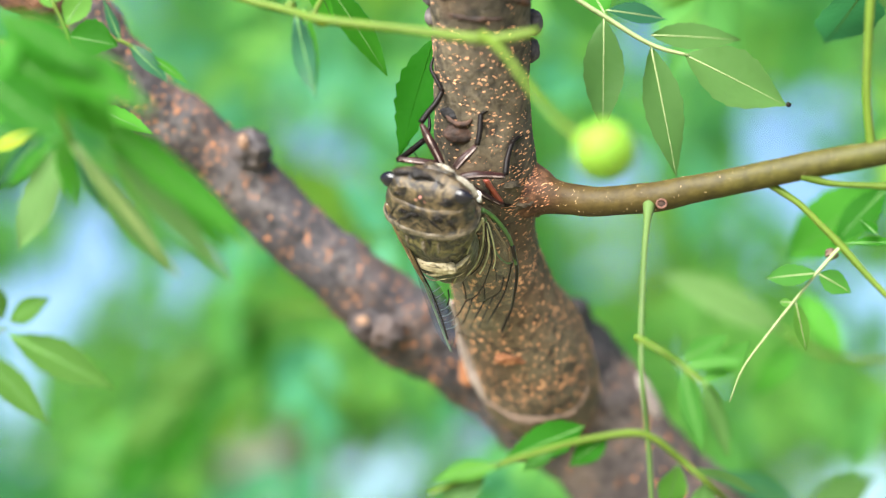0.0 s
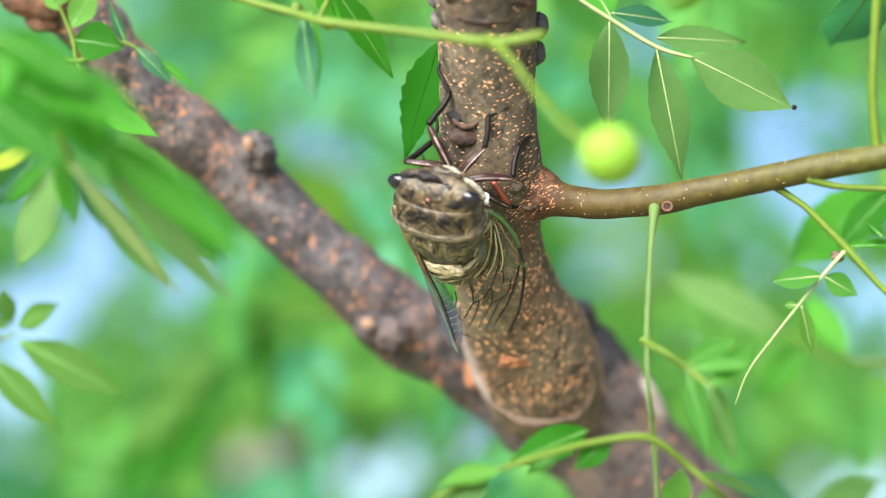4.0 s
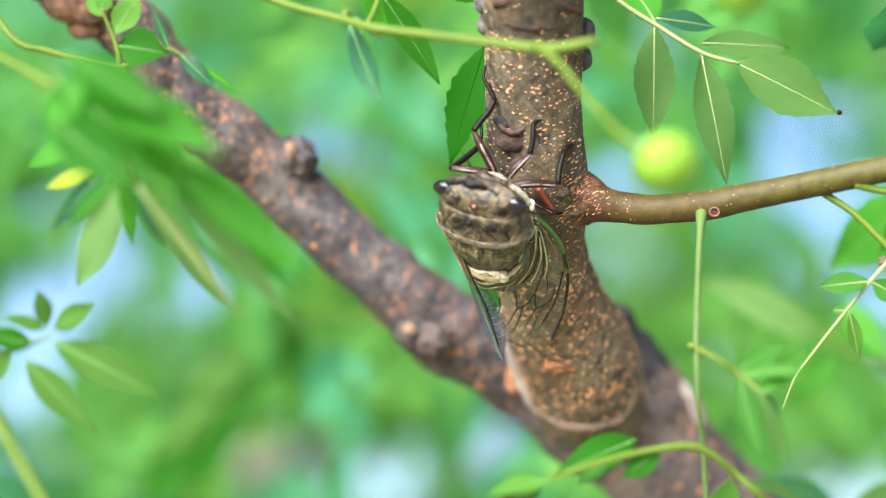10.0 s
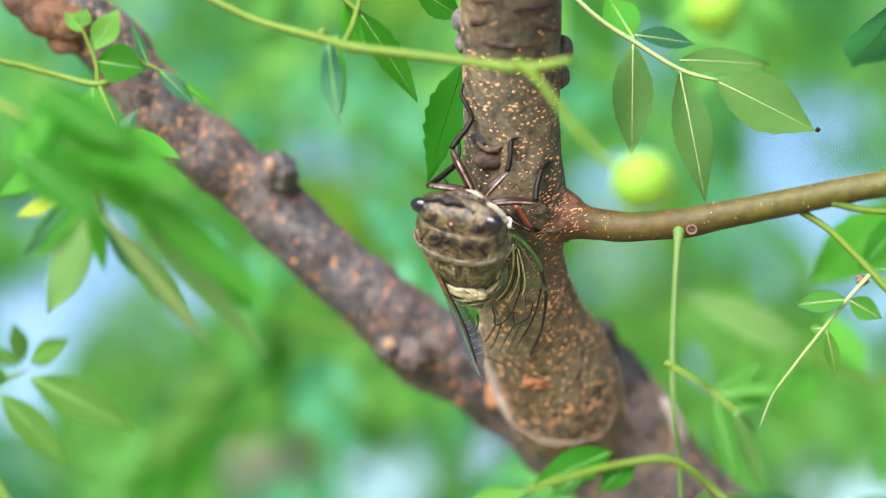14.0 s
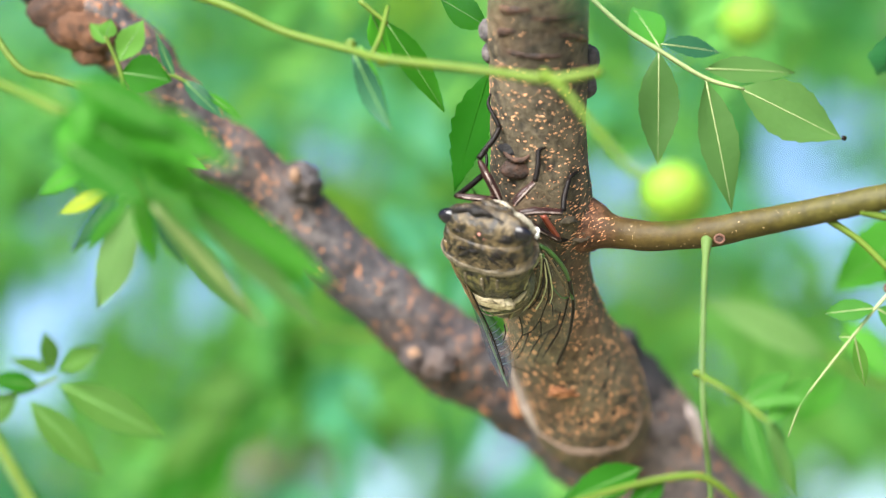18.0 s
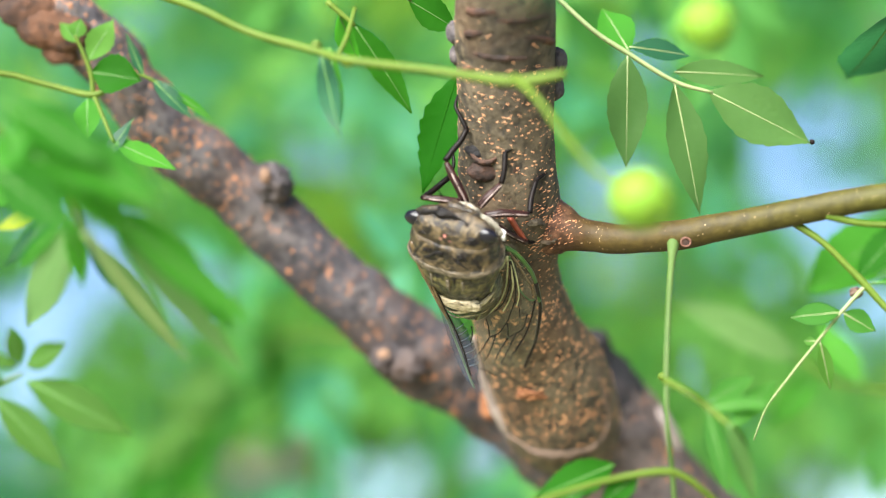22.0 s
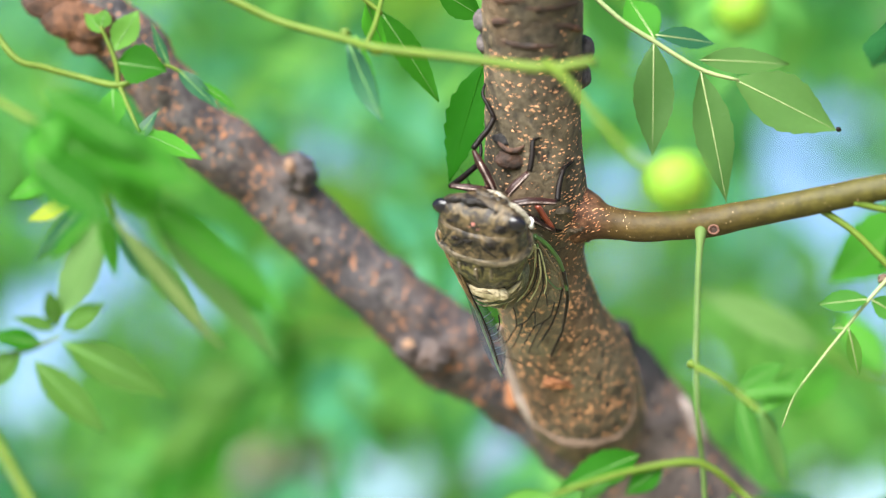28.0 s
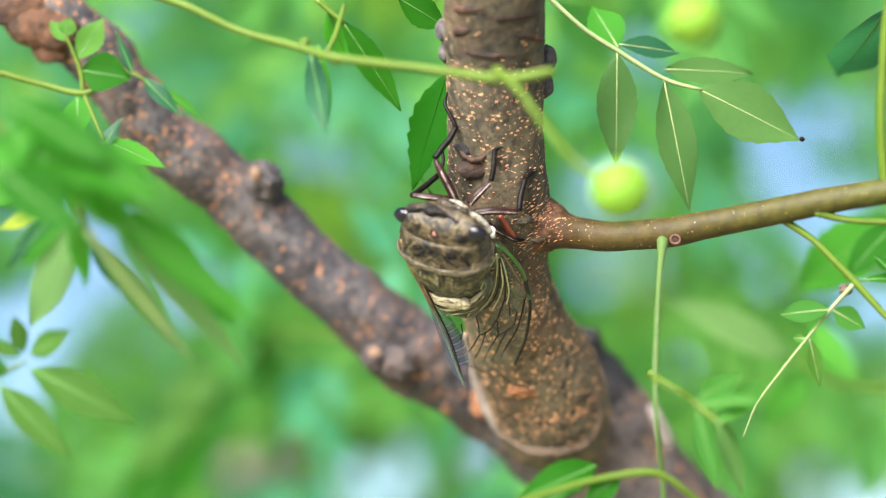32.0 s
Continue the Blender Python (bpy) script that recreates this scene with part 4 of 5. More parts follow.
fan = flutter_spray([(-109.2, 392.7, 66.0, 0.93), (-105.8, 344.1, 42.7, 0.71), (-81.3, 316.0, 27.1, 0.6), (-72.0, 316.0, 22.4, 0.55), (-66.5, 316.0, 15.0, 0.5), (-64.0, 318, 8.5, 0.45)],
      [((-68.3, 296.0, 23.1), (-45.9, 281.7, 12.9), 7.9, LEAF_DARK, (0.1, -1, 0.5)), ((-74.7, 304.0, 24.7), (-55.2, 291.4, 11.3), 8.4, LEAF_DARK, (0.2, -1, 0.5)), ((-71.8, 296.0, 28.0), (-54.6, 283.8, 18.8), 6.8, LEAF_DARK, (0, -1, 0.6)),
       ((-66.6, 304.0, 21.1), (-52.4, 297.7, 8.0), 7.1, LEAF_MID, (0.2, -1, 0.4)), ((-73.6, 296.0, 17.9), (-60.0, 289.8, 8.1), 7.5, LEAF_DARK, (-0.2, -1, 0.3)), ((-70.2, 304.0, 26.1), (-74.3, 295.5, 14.9), 6.3, LEAF_MID, (-0.4, -1, 0.2)),
       ((-63.1, 296.0, 21.9), (-49.5, 287.9, 17.0), 5.2, LEAF_DARK, (0, -1, 0.4)), ((-57.7, 304.0, 12.5), (-37.5, 312.4, -7.8), 8.1, LEAF_MID, (0.3, -1, 0.3)), ((-54.4, 296.0, 10.1), (-33.0, 298.1, -6.6), 5.6, LEAF_MID, (0.3, -1, 0.4)),
       # the first, narrow blue leaflet stands for sheen on the dark leaf's edge
       ((-56.9, 312, 10.9), (-49.6, 314, 4.5), 2.0, LEAF_BLUE, (0.4, -1, 0.4)), ((-55.0, 304.0, 6.5), (-35.8, 310.2, -13.9), 4.6, LEAF_LIGHT, (0.1, -1, 0.8)), ((-66.5, 318, 11.1), (-64.5, 322, -1.4), 3.4, LEAF_MID, (0.4, -1, 0.1)),
       ((-67.5, 322, 10.1), (-77.6, 326, 2.2), 3.2, LEAF_DARK, (-0.5, -1, 0.3)), ((-67.2, 330, 9.8), (-78.6, 338, -8.7), 8.3, LEAF_LIGHT, (-0.4, -1, 0.2)), ((-73.2, 336, 12.2), (-84.3, 340, 9.1), 3.4, LEAF_GOLD, (0, -1, 0.6)),
       ((-76.1, 340, 17.9), (-88.0, 342, 13.0), 4.6, LEAF_MID, (0, -1, 0.5)), ((-70.5, 330, 12.5), (-81.5, 334, 1.5), 3.0, LEAF_BLUE, (0.3, -1, 0.3)), ((-66.0, 328, 9.5), (-60.8, 330, -2.5), 2.6, LEAF_BLUE, (-0.4, -1, 0.2))],
      "dark green compound leaf tossed by the wind")
leaflet(fan, (-64.1, 320, 8.0), (-48.3, 330, -13.2), 4.6, LEAF_LIGHT, (0.1, -1, 0.8), 41, 0.12, 0.05, 9, "long tossed leaflet with a pale midrib", rib=RIB_PALE)
part("rachis", tube([(-62.4, 310, 8.3, 0.55), (-57.7, 309, 2.5, 0.55), (-53.5, 311, -3.0, 0.46), (-49.8, 314, -8.0, 0.34), (-46.8, 320, -12.8, 0.2)], 6, 8), RIB_PALE, fan, "pale yellow-green rachis", TO_TREE)
GUST_AT = (-29.3, 205.7, 57.0)
gust = flutter_spray([(-110.2, 396.4, 67.8, 1.05), (-60.4, 261.8, 66.4, 0.69), (-27.7, 194.5, 52.7, 0.46), (-4.3, 172.0, 44.1, 0.35), (17.7, 164.6, 39.8, 0.29)],
      [((-26.6, 194.5, 52.2), (-39.9, 187.0, 39.7), 9.6, LEAF_PALE, (-0.4, -1, 0.3)), ((-20.0, 187.0, 49.6), (-23.5, 175.8, 34.2), 9.6, LEAF_PALE, (-0.4, -1, 0.1)), ((-34.7, 202.0, 54.8), (-52.9, 194.5, 39.0), 9.0, LEAF_PALE, (-0.3, -1, 0.2)), ((-14.2, 183.3, 48.1), (-18.4, 172.0, 32.0), 8.4, LEAF_PALE, (0.1, -1, 0.1)), ((5.8, 170.2, 42.6), (3.7, 164.6, 28.6), 8.4, LEAF_PALE, (0, -1, 0.1)), ((15.5, 166.4, 40.5), (18.8, 160.8, 28.0), 8.4, LEAF_PALE, (0.2, -1, 0.1)), ((-7.5, 175.8, 45.6), (-8.1, 168.3, 30.8), 8.4, LEAF_PALE, (0.3, -1, 0)), ((0.8, 172.0, 43.6), (8.5, 164.6, 29.6), 8.4, LEAF_PALE, (0.5, -1, 0)),
       ((9.7, 168.3, 41.7), (22.1, 160.8, 30.4), 9.6, LEAF_PALE, UPSIDE), ((17.7, 164.6, 39.8), (34.0, 157.1, 30.6), 9.6, LEAF_PALE, UPSIDE), ((13.0, 166.4, 40.7), (29.2, 160.8, 40.8), 9.6, LEAF_PALE, UPSIDE)],
      "pale compound leaf blown into view by gusts")


# ---- foliage behind ----
def foliage(count, to_local, centre, radii, size, seed, keep=None, tones=(5, 4, 2, 1.2, 2)):
    """A crown: drooping compound leaves strewn through an uneven ellipsoid, thicker towards its skin; metres, world space."""
    rng = random.Random(seed)
    verts, faces, slots = [], [], []
    while count:
        way_ = Vector((rng.gauss(0, 1), rng.gauss(0, 1), rng.gauss(0, 1))).normalized()
        out = rng.random() ** 0.42 * (1 + 0.25 * noise.noise(way_ * 2.2 + Vector((seed, 0, 0))))
        p = Vector(centre) + Vector((way_.x * radii[0], way_.y * radii[1], way_.z * radii[2])) * out
        if keep and not keep(p):
            continue
        count -= 1
        head = Vector((rng.uniform(-1, 1), rng.uniform(-0.6, 0.6), rng.uniform(-1.6, 0.0))).normalized()
        side_ = head.cross(Vector((rng.uniform(-0.5, 0.5), -1, rng.uniform(-0.2, 0.8)))).normalized()
        up = side_.cross(head)
        slot = rng.choices((0, 1, 2, 3, 4), tones)[0]
        pairs = rng.randint(2, 4)
        for k in range(pairs + 1):
            for sgn in ((-1, 1) if k < pairs else (0,)):
                base = p + head * size * 0.5 * k
                way = (head * rng.uniform(0.5, 0.9) + side_ * sgn + Vector((0, 0, rng.uniform(-0.9, 0)))).normalized()
                flat = (up + side_ * rng.uniform(-0.8, 0.8)).cross(way).normalized()
                l = size * rng.uniform(0.75, 1.2)
                mid = base + way * l * 0.5
                if keep and not keep(mid):
                    continue
                wd = l * rng.uniform(0.15, 0.24)
                nrm = way.cross(flat)
                i = len(verts)
                verts += [base, base + way * l * 0.3 + flat * wd, base + way * l * 0.3 - flat * wd, base + way * l * 0.65 + flat * wd * 0.8, base + way * l * 0.65 - flat * wd * 0.8,
                          base + way * l - nrm * l * 0.12, base + way * l * 0.33 - nrm * l * 0.04, base + way * l * 0.66 - nrm * l * 0.07]
                faces += [(i, i + 1, i + 6), (i, i + 6, i + 2), (i + 1, i + 3, i + 7, i + 6), (i + 6, i + 7, i + 4, i + 2), (i + 3, i + 5, i + 7), (i + 7, i + 5, i + 4)]
                slots += [slot] * 6
    me = bpy.data.meshes.new("foliage")
    me.from_pydata([tuple(to_local @ v) for v in verts], [], faces)
    for m in (CROWN, CROWN_MID, CROWN_DEEP, CROWN_TEAL, CROWN_YELLOW):
        me.materials.append(m)
    me.polygons.foreach_set("material_index", slots)
    return me


GAPS = [(-0.185, 0.004, 0.025), (-0.226, 0.03, 0.024), (-0.216, -0.03, 0.030), (-0.064, 0.058, 0.017), (0.18, 0.055, 0.030), (0.228, 0.002, 0.041), (0.095, 0.042, 0.013), (-0.040, -0.114, 0.026), (0.018, -0.098, 0.018), (0.225, -0.125, 0.02), (-0.222, -0.076, 0.018), (0.096, 0.000, 0.014), (0.088, -0.034, 0.008), (-0.16, 0.125, 0.014), (0.13, -0.06, 0.014), (-0.13, -0.02, 0.014), (0.10, 0.11, 0.016), (-0.040, 0.048, 0.012), (0.075, 0.032, 0.012), (0.213, 0.062, 0.018), (0.165, -0.002, 0.012)]
INTO_VIEW = VIEW.inverted()


def clear_sky(p):
    """False where the crowns leave a gap to the sky."""
    q = INTO_VIEW @ p
    if q.y < 1.8 and (q.x / q.y + 0.093) ** 2 / 4 + (q.z / q.y + 0.112) ** 2 < 0.0003:
        return False
    stray = noise.noise(p * 11.0 + Vector((3, 7, 1))) > 0.34
    return stray or not (q.y > 0.3 and any((q.x / q.y - gx) ** 2 + (q.z / q.y - gz) ** 2 < gr * gr for gx, gz, gr in GAPS))


def behind_limb(p):
    """The tree's own leaves stay behind and above the limbs, off the open side."""
    q = INTO_VIEW @ p
    return q.y > 0.70 and clear_sky(p) and not (0.055 < q.x / q.y < 0.135 and -0.02 < q.z / q.y < 0.04)


own = new("foliage", foliage(900, Matrix.Translation(-ROOT), (0.0, 1.02, 1.82), (0.60, 0.34, 0.50), 0.036, 5, behind_limb, (5, 5, 2.4, 1.2, 1.4)))
own.parent = tree
tagged(own, "blurred bright green leaves", kind="stuff")
def close_behind(p):
    """Sprays that hang a hand's width behind the limbs, in loose clusters."""
    q = INTO_VIEW @ p
    return 0.47 < q.y < 0.74 and clear_sky(p) and noise.noise(p * 9.0 + Vector((5, 1, 8))) > -0.05 and not (0.03 < q.x / q.y < 0.12 and -0.08 < q.z / q.y < 0.06)


near_leaves = new("foliage", foliage(230, Matrix.Translation(-ROOT), (0.0, 0.60, 1.74), (0.34, 0.16, 0.24), 0.022, 31, close_behind, (4, 5, 4, 1.5, 0.3)))
near_leaves.parent = tree
tagged(near_leaves, "blurred green leaflets hanging behind the limb", kind="stuff")
part("bough", tube([(ROOT.x * 1000 - 5, ROOT.y * 1000 - 30, 1100, 30), (210, 700, 1350, 22), (260, 860, 1600, 16), (230, 950, 1900, 9), (180, 980, 2100, 4)], 8, 16, 1.0, 0.05), OLD_BARK, tree, space=Matrix.Translation(-ROOT) @ MM)
part("bough", tube([(ROOT.x * 1000 + 40, ROOT.y * 1000 + 60, 1280, 20), (60, 850, 1420, 15), (-180, 930, 1560, 10), (-380, 900, 1700, 5)], 8, 16, 1.0, 0.05), OLD_BARK, tree, space=Matrix.Translation(-ROOT) @ MM)


def neighbour(x, y, centre, radii, count, size, boughs, seed, tones=(5, 4, 2, 1.2, 2)):
    """A tree behind: trunk, boughs that rise into the crown, and the crown's leaves."""
    ob = thing("neighbour_tree", "green leafy tree behind the swaying limb", "tree", pose(x, y, 0), "trees behind")
    home = Matrix.Translation((-x, -y, 0))
    part("trunk", tube([(0, 0, -80, 90), (12, 0, 500, 72), (-18, 20, 1000, 62), (10, 30, 1450, 54)], 8, 20, 3, 0.02, seed=seed), OLD_BARK, ob, space=MM)
    for row in boughs:
        part("bough", tube([(8, 28, 1400, 46), *row], 8, 14, 2, 0.03, seed=seed), OLD_BARK, ob, space=MM)
    c = new("foliage", foliage(count, home, centre, radii, size, seed, clear_sky, tones))
    c.parent = ob
    tagged(c, "sunlit green foliage", kind="stuff")
    NEIGHBOURS.append((ob, pose(x, y, 0)))


neighbour(-1.0, 2.0, (-0.65, 1.95, 2.15), (0.95, 0.75, 0.85), 930, 0.050, [[(150, -60, 1650, 38), (420, -150, 1700, 30), (720, -180, 1752, 20), (960, -150, 1800, 9)], [(-150, 60, 1800, 30), (-300, 100, 2300, 14)], [(120, 60, 1900, 30), (260, 120, 2500, 12)]], 21, (1.0, 4, 6, 3, 0.2))
neighbour(-0.2, 4.2, (0.1, 3.5, 2.6), (1.5, 0.8, 1.2), 980, 0.060, [[(-100, -150, 1900, 34), (-200, -400, 2500, 14)], [(200, -150, 1900, 34), (500, -500, 2400, 14)]], 22, (5, 3, 0.8, 1.3, 5))
neighbour(1.15, 2.3, (0.80, 2.2, 2.2), (1.0, 0.8, 0.9), 930, 0.052, [[(-120, -60, 1650, 36), (-380, -150, 1800, 26), (-600, -200, 2000, 12)], [(120, 80, 1900, 30), (260, 120, 2500, 12)], [(-60, 100, 2000, 24), (-100, 160, 2600, 10)]], 23, (5, 3, 1.0, 1.3, 4.5))

# a bare bough in a gap of the crown, with a stretch coloured pale as sunlit
INTO_NEIGHBOUR = NEIGHBOURS[0][1].inverted() @ VIEW @ MM
part("bough", tube([(-280.0, 1500.0, -198.3, 9), (-213.8, 1500.0, -188.6, 11), (-160.8, 1500.0, -175.4, 12), (-98.9, 1500.0, -161.2, 13), (-37.1, 1500.0, -145.3, 11)], 8, 16, 1.5, 0.03, seed=3), OLD_BARK, NEIGHBOURS[0][0], "dark bare bough", INTO_NEIGHBOUR)
part("sunlit_wood", tube([(-154.3, 1440.0, -167.1, 9), (-141.6, 1440.0, -158.6, 13), (-128.1, 1440.0, -148.8, 13), (-120.4, 1440.0, -140.4, 8)], 8, 16, 1.5, 0.05, seed=5), SUNLIT_WOOD, NEIGHBOURS[0][0], "stretch of bare bough, coloured pale for sunlight", INTO_NEIGHBOUR)

# ---- the cicada ----
HEAD_AT = Vector((-2.1, 353.4, 12.0))
tip = radians(50)
zed = Vector((-0.2 * math.cos(tip), -math.sin(tip), 0.98 * math.cos(tip))).normalized()
ex = Vector((0.97, 0, -0.25))
ex.y = -(ex.x * zed.x + ex.z * zed.z) / zed.y
ex.normalize()
REST = VIEW @ MM @ Matrix.Translation(HEAD_AT) @ Matrix((ex, zed.cross(ex), zed)).transposed().to_4x4()
REST = Matrix.LocRotScale(REST.to_translation(), REST.to_quaternion(), None)
cicada = thing("cicada", "mottled olive-brown cicada with clear veined wings clinging to stem", "cicada", REST)
VIEW_TO_BUG = REST.inverted() @ VIEW @ MM


def shell(stations, lump=0.0, grain=0.5, around=36, power=2.3):
    """A lofted body piece: stations (z, half width, half depth, y shift), in millimetres."""
    bm = bmesh.new()
    rings = []
    for z, w, d, y0 in spline(stations, 5):
        ring = []
        for j in range(around):
            a_ = 2 * math.pi * j / around
            c_, s_ = math.cos(a_), math.sin(a_)
            q = (abs(c_) ** power + abs(s_) ** power) ** (-1 / power)
            p = Vector((w * c_ * q, y0 + d * s_ * q, z))
            if lump:
                p += Vector((c_, s_, 0)) * lump * (noise.noise(p * grain) + 0.6 * noise.noise(p * grain * 2.7))
            ring.append(bm.verts.new(p))
        rings.append(ring)
    for r0, r1 in zip(rings, rings[1:]):
        for j in range(around):
            bm.faces.new((r0[j], r0[(j + 1) % around], r1[(j + 1) % around], r1[j]))
    bm.faces.new(rings[0][::-1])
    bm.faces.new(rings[-1])
    return bm


head = part("head", shell([(0.5, 3.6, 1.4, -0.6), (0.2, 5.8, 2.0, -0.6), (-0.7, 7.4, 2.8, -0.8), (-2.2, 8.2, 3.4, -0.9), (-4.0, 7.8, 3.9, -1.0)], 0.22, 0.8), CHITIN, cicada, space=MM)
for x in (-1, 1):
    part("compound_eye", knob((x * 7.0, -1.5, -1.9), 1.75, (1.35, 0.8, 0.98), 0.02), EYE_BLACK, head, "glossy black compound eye", MM)
    bm = tube([(x * 3.2, 2.6, 1.2, 0.18), (x * 4.0, 2.8, 3.0, 0.08), (x * 4.6, 2.6, 5.2, 0.04)], 4, 6)
    part("antenna", bm, LEG_DARK, head, space=MM)
for x, z in ((0, -1.5), (-0.9, -2.4), (0.9, -2.4)):
    part("ocellus", knob((x, -4.2, z), 0.24, lump=0.0), OCELLUS, head, "tiny pink ocellus", MM)
part("brow_ridge", tube([(-6.4, -1.2, -0.6, 0.5), (-4.8, -1.3, 0.5, 0.75), (-3.0, -1.0, 0.95, 0.6), (-1.2, -1.1, 1.25, 0.8), (0.8, -1.2, 1.05, 0.65), (2.4, -1.3, 0.6, 0.4), (3.8, -1.9, 0.0, 0.5), (5.2, -2.2, -0.7, 0.35)], 5, 10, 0.7, 0.7), CHITIN_DARK, head, space=MM)
part("face", knob((0, 1.6, -1.4), 2.6, (1.5, 0.9, 0.5), 0.3, 5), CHITIN, head, space=MM)
pron = part("pronotum", shell([(-3.6, 7.6, 4.0, -1.0), (-4.4, 8.2, 4.5, -1.0), (-6.0, 8.6, 5.0, -1.0), (-7.6, 8.8, 5.4, -1.0), (-8.6, 9.3, 5.8, -1.0), (-9.6, 9.4, 5.9, -1.0), (-10.2, 8.6, 5.4, -1.0)], 0.3, 0.6), CHITIN, cicada, space=MM)
for x in (-1, 1):
    part("furrow", tube([(x * 1.0, -5.0, -4.2, 0.25), (x * 2.4, -5.75, -6.0, 0.4), (x * 4.6, -5.6, -7.8, 0.3)], 5, 8), CHITIN_DARK, pron, space=MM)
    part("furrow", tube([(x * 4.4, -4.6, -4.4, 0.2), (x * 5.6, -4.8, -6.0, 0.35), (x * 6.6, -4.9, -7.6, 0.2)], 5, 8), CHITIN_DARK, pron, space=MM)
part("mid_ridge", tube([(0, -4.9, -4.0, 0.4), (0, -5.75, -6.0, 0.3), (0, -6.1, -8.0, 0.5)], 5, 8), CHITIN_OLIVE, pron, space=MM)
meso = part("mesonotum", shell([(-9.8, 8.2, 5.4, -0.9), (-11.0, 8.2, 6.0, -0.9), (-13.5, 7.9, 6.3, -0.9), (-16.0, 7.1, 6.0, -0.9), (-18.0, 5.6, 5.3, -0.9), (-19.0, 4.0, 4.2, -0.9)], 0.2, 0.6), CHITIN_OLIVE, cicada, space=MM)
for x in (-4.6, -1.7, 1.7, 4.6):
    y = -7.0 * (1 - (x / 9) ** 2) ** 0.5
    part("dark_stripe", tube([(x, y + 0.45, -10.6, 0.5), (x * 0.97, y + 0.62, -12.6, 0.75), (x * 0.9, y + 0.4, -15.2, 0.3)], 5, 8), CHITIN_DARK, meso, space=MM)
for x, z, r, q in ((-1.9, -3.3, 0.8, 1.2), (2.1, -3.1, 0.9, 1.1), (4.4, -2.6, 0.8, 1.4), (-4.4, -2.6, 0.8, 1.3)):
    part("dark_patch", knob((x, -3.9, z), r * 1.05, (q, 0.24, 0.8), 0.7, x), CHITIN_DARK, head, space=MM)
for x, z, r, q in ((-3.6, -5.6, 0.8, 1.0), (0.3, -6.6, 0.9, 0.8), (-0.9, -5.2, 0.6, 1.6), (3.4, -5.2, 0.8, 1.2), (2.6, -7.2, 0.5, 1.4), (-2.6, -7.6, 0.5, 1.2), (5.6, -6.2, 0.6, 1.0), (-5.8, -6.4, 0.6, 1.0)):
    y = -1.0 - 5.0 * (1 - (abs(x) / 8.7) ** 2.3) ** 0.43
    part("dark_patch", knob((x, y + 0.25, z), r * 1.0, (q, 0.3, 1.0), 0.8, x), CHITIN_DARK, pron, space=MM)
part("dark_patch", knob((4.6, -3.4, -2.4), 1.3, (1.3, 0.4, 0.9), 0.4, 4), CHITIN_DARK, head, space=MM)
for x in (-3.1, 0.6, 3.4):
    part("light_bar", tube([(x, -7.1 + 0.06 * x * x, -10.9, 0.3), (x * 0.97, -7.3 + 0.06 * x * x, -12.4, 0.42), (x * 0.92, -7.1 + 0.06 * x * x, -14.4, 0.2)], 5, 8, 0.15, 1.2), COLLAR, meso, "pale gold bar", MM)
part("hind_collar", shell([(-8.35, 9.12, 5.66, -1.02), (-8.7, 9.45, 5.95, -1.02), (-9.4, 9.55, 6.05, -1.02), (-10.0, 9.1, 5.75, -1.02), (-10.25, 8.5, 5.35, -1.02)], 0.3, 0.6), COLLAR, pron, "tan hind margin", MM)
abdomen = part("abdomen", shell([(-18.0, 6.2, 5.6, 0.3), (-20.0, 6.7, 6.0, 0.3), (-23.0, 6.4, 5.6, 0.6), (-26.5, 5.3, 4.7, 1.0), (-30.0, 3.4, 3.1, 1.5), (-32.5, 0.8, 0.8, 1.8)], 0.15, 0.6), CHITIN_OLIVE, cicada, space=MM)
part("metanotum", knob((0.9, -5.6, -19.0), 4.0, (1.12, 0.34, 0.5), 0.2, 9), CHITIN_PALE, abdomen, "creamy hind edge of the thorax", MM)
folds = random.Random(8)
for z, w, d, r in ((-17.6, 6.5, 6.3, 0.5), (-20.4, 6.8, 6.4, 0.55), (-22.2, 6.7, 6.2, 0.3), (-24.4, 6.0, 5.7, 0.2)):
    f0, f1 = folds.uniform(0, 6), folds.uniform(0, 6)
    arc = [(w * math.sin(t_), 0.1 - d * math.cos(t_), z + 1.2 * abs(math.sin(t_)) + 0.3 * math.sin(5 * t_ + f0), r * (0.55 + 0.45 * math.sin(4 * t_ + f1))) for t_ in np.linspace(-1.3, 1.3, 15)]
    part("fold", tube(arc, 4, 8, 0.2, 0.9), CHITIN_PALE, abdomen, space=MM)


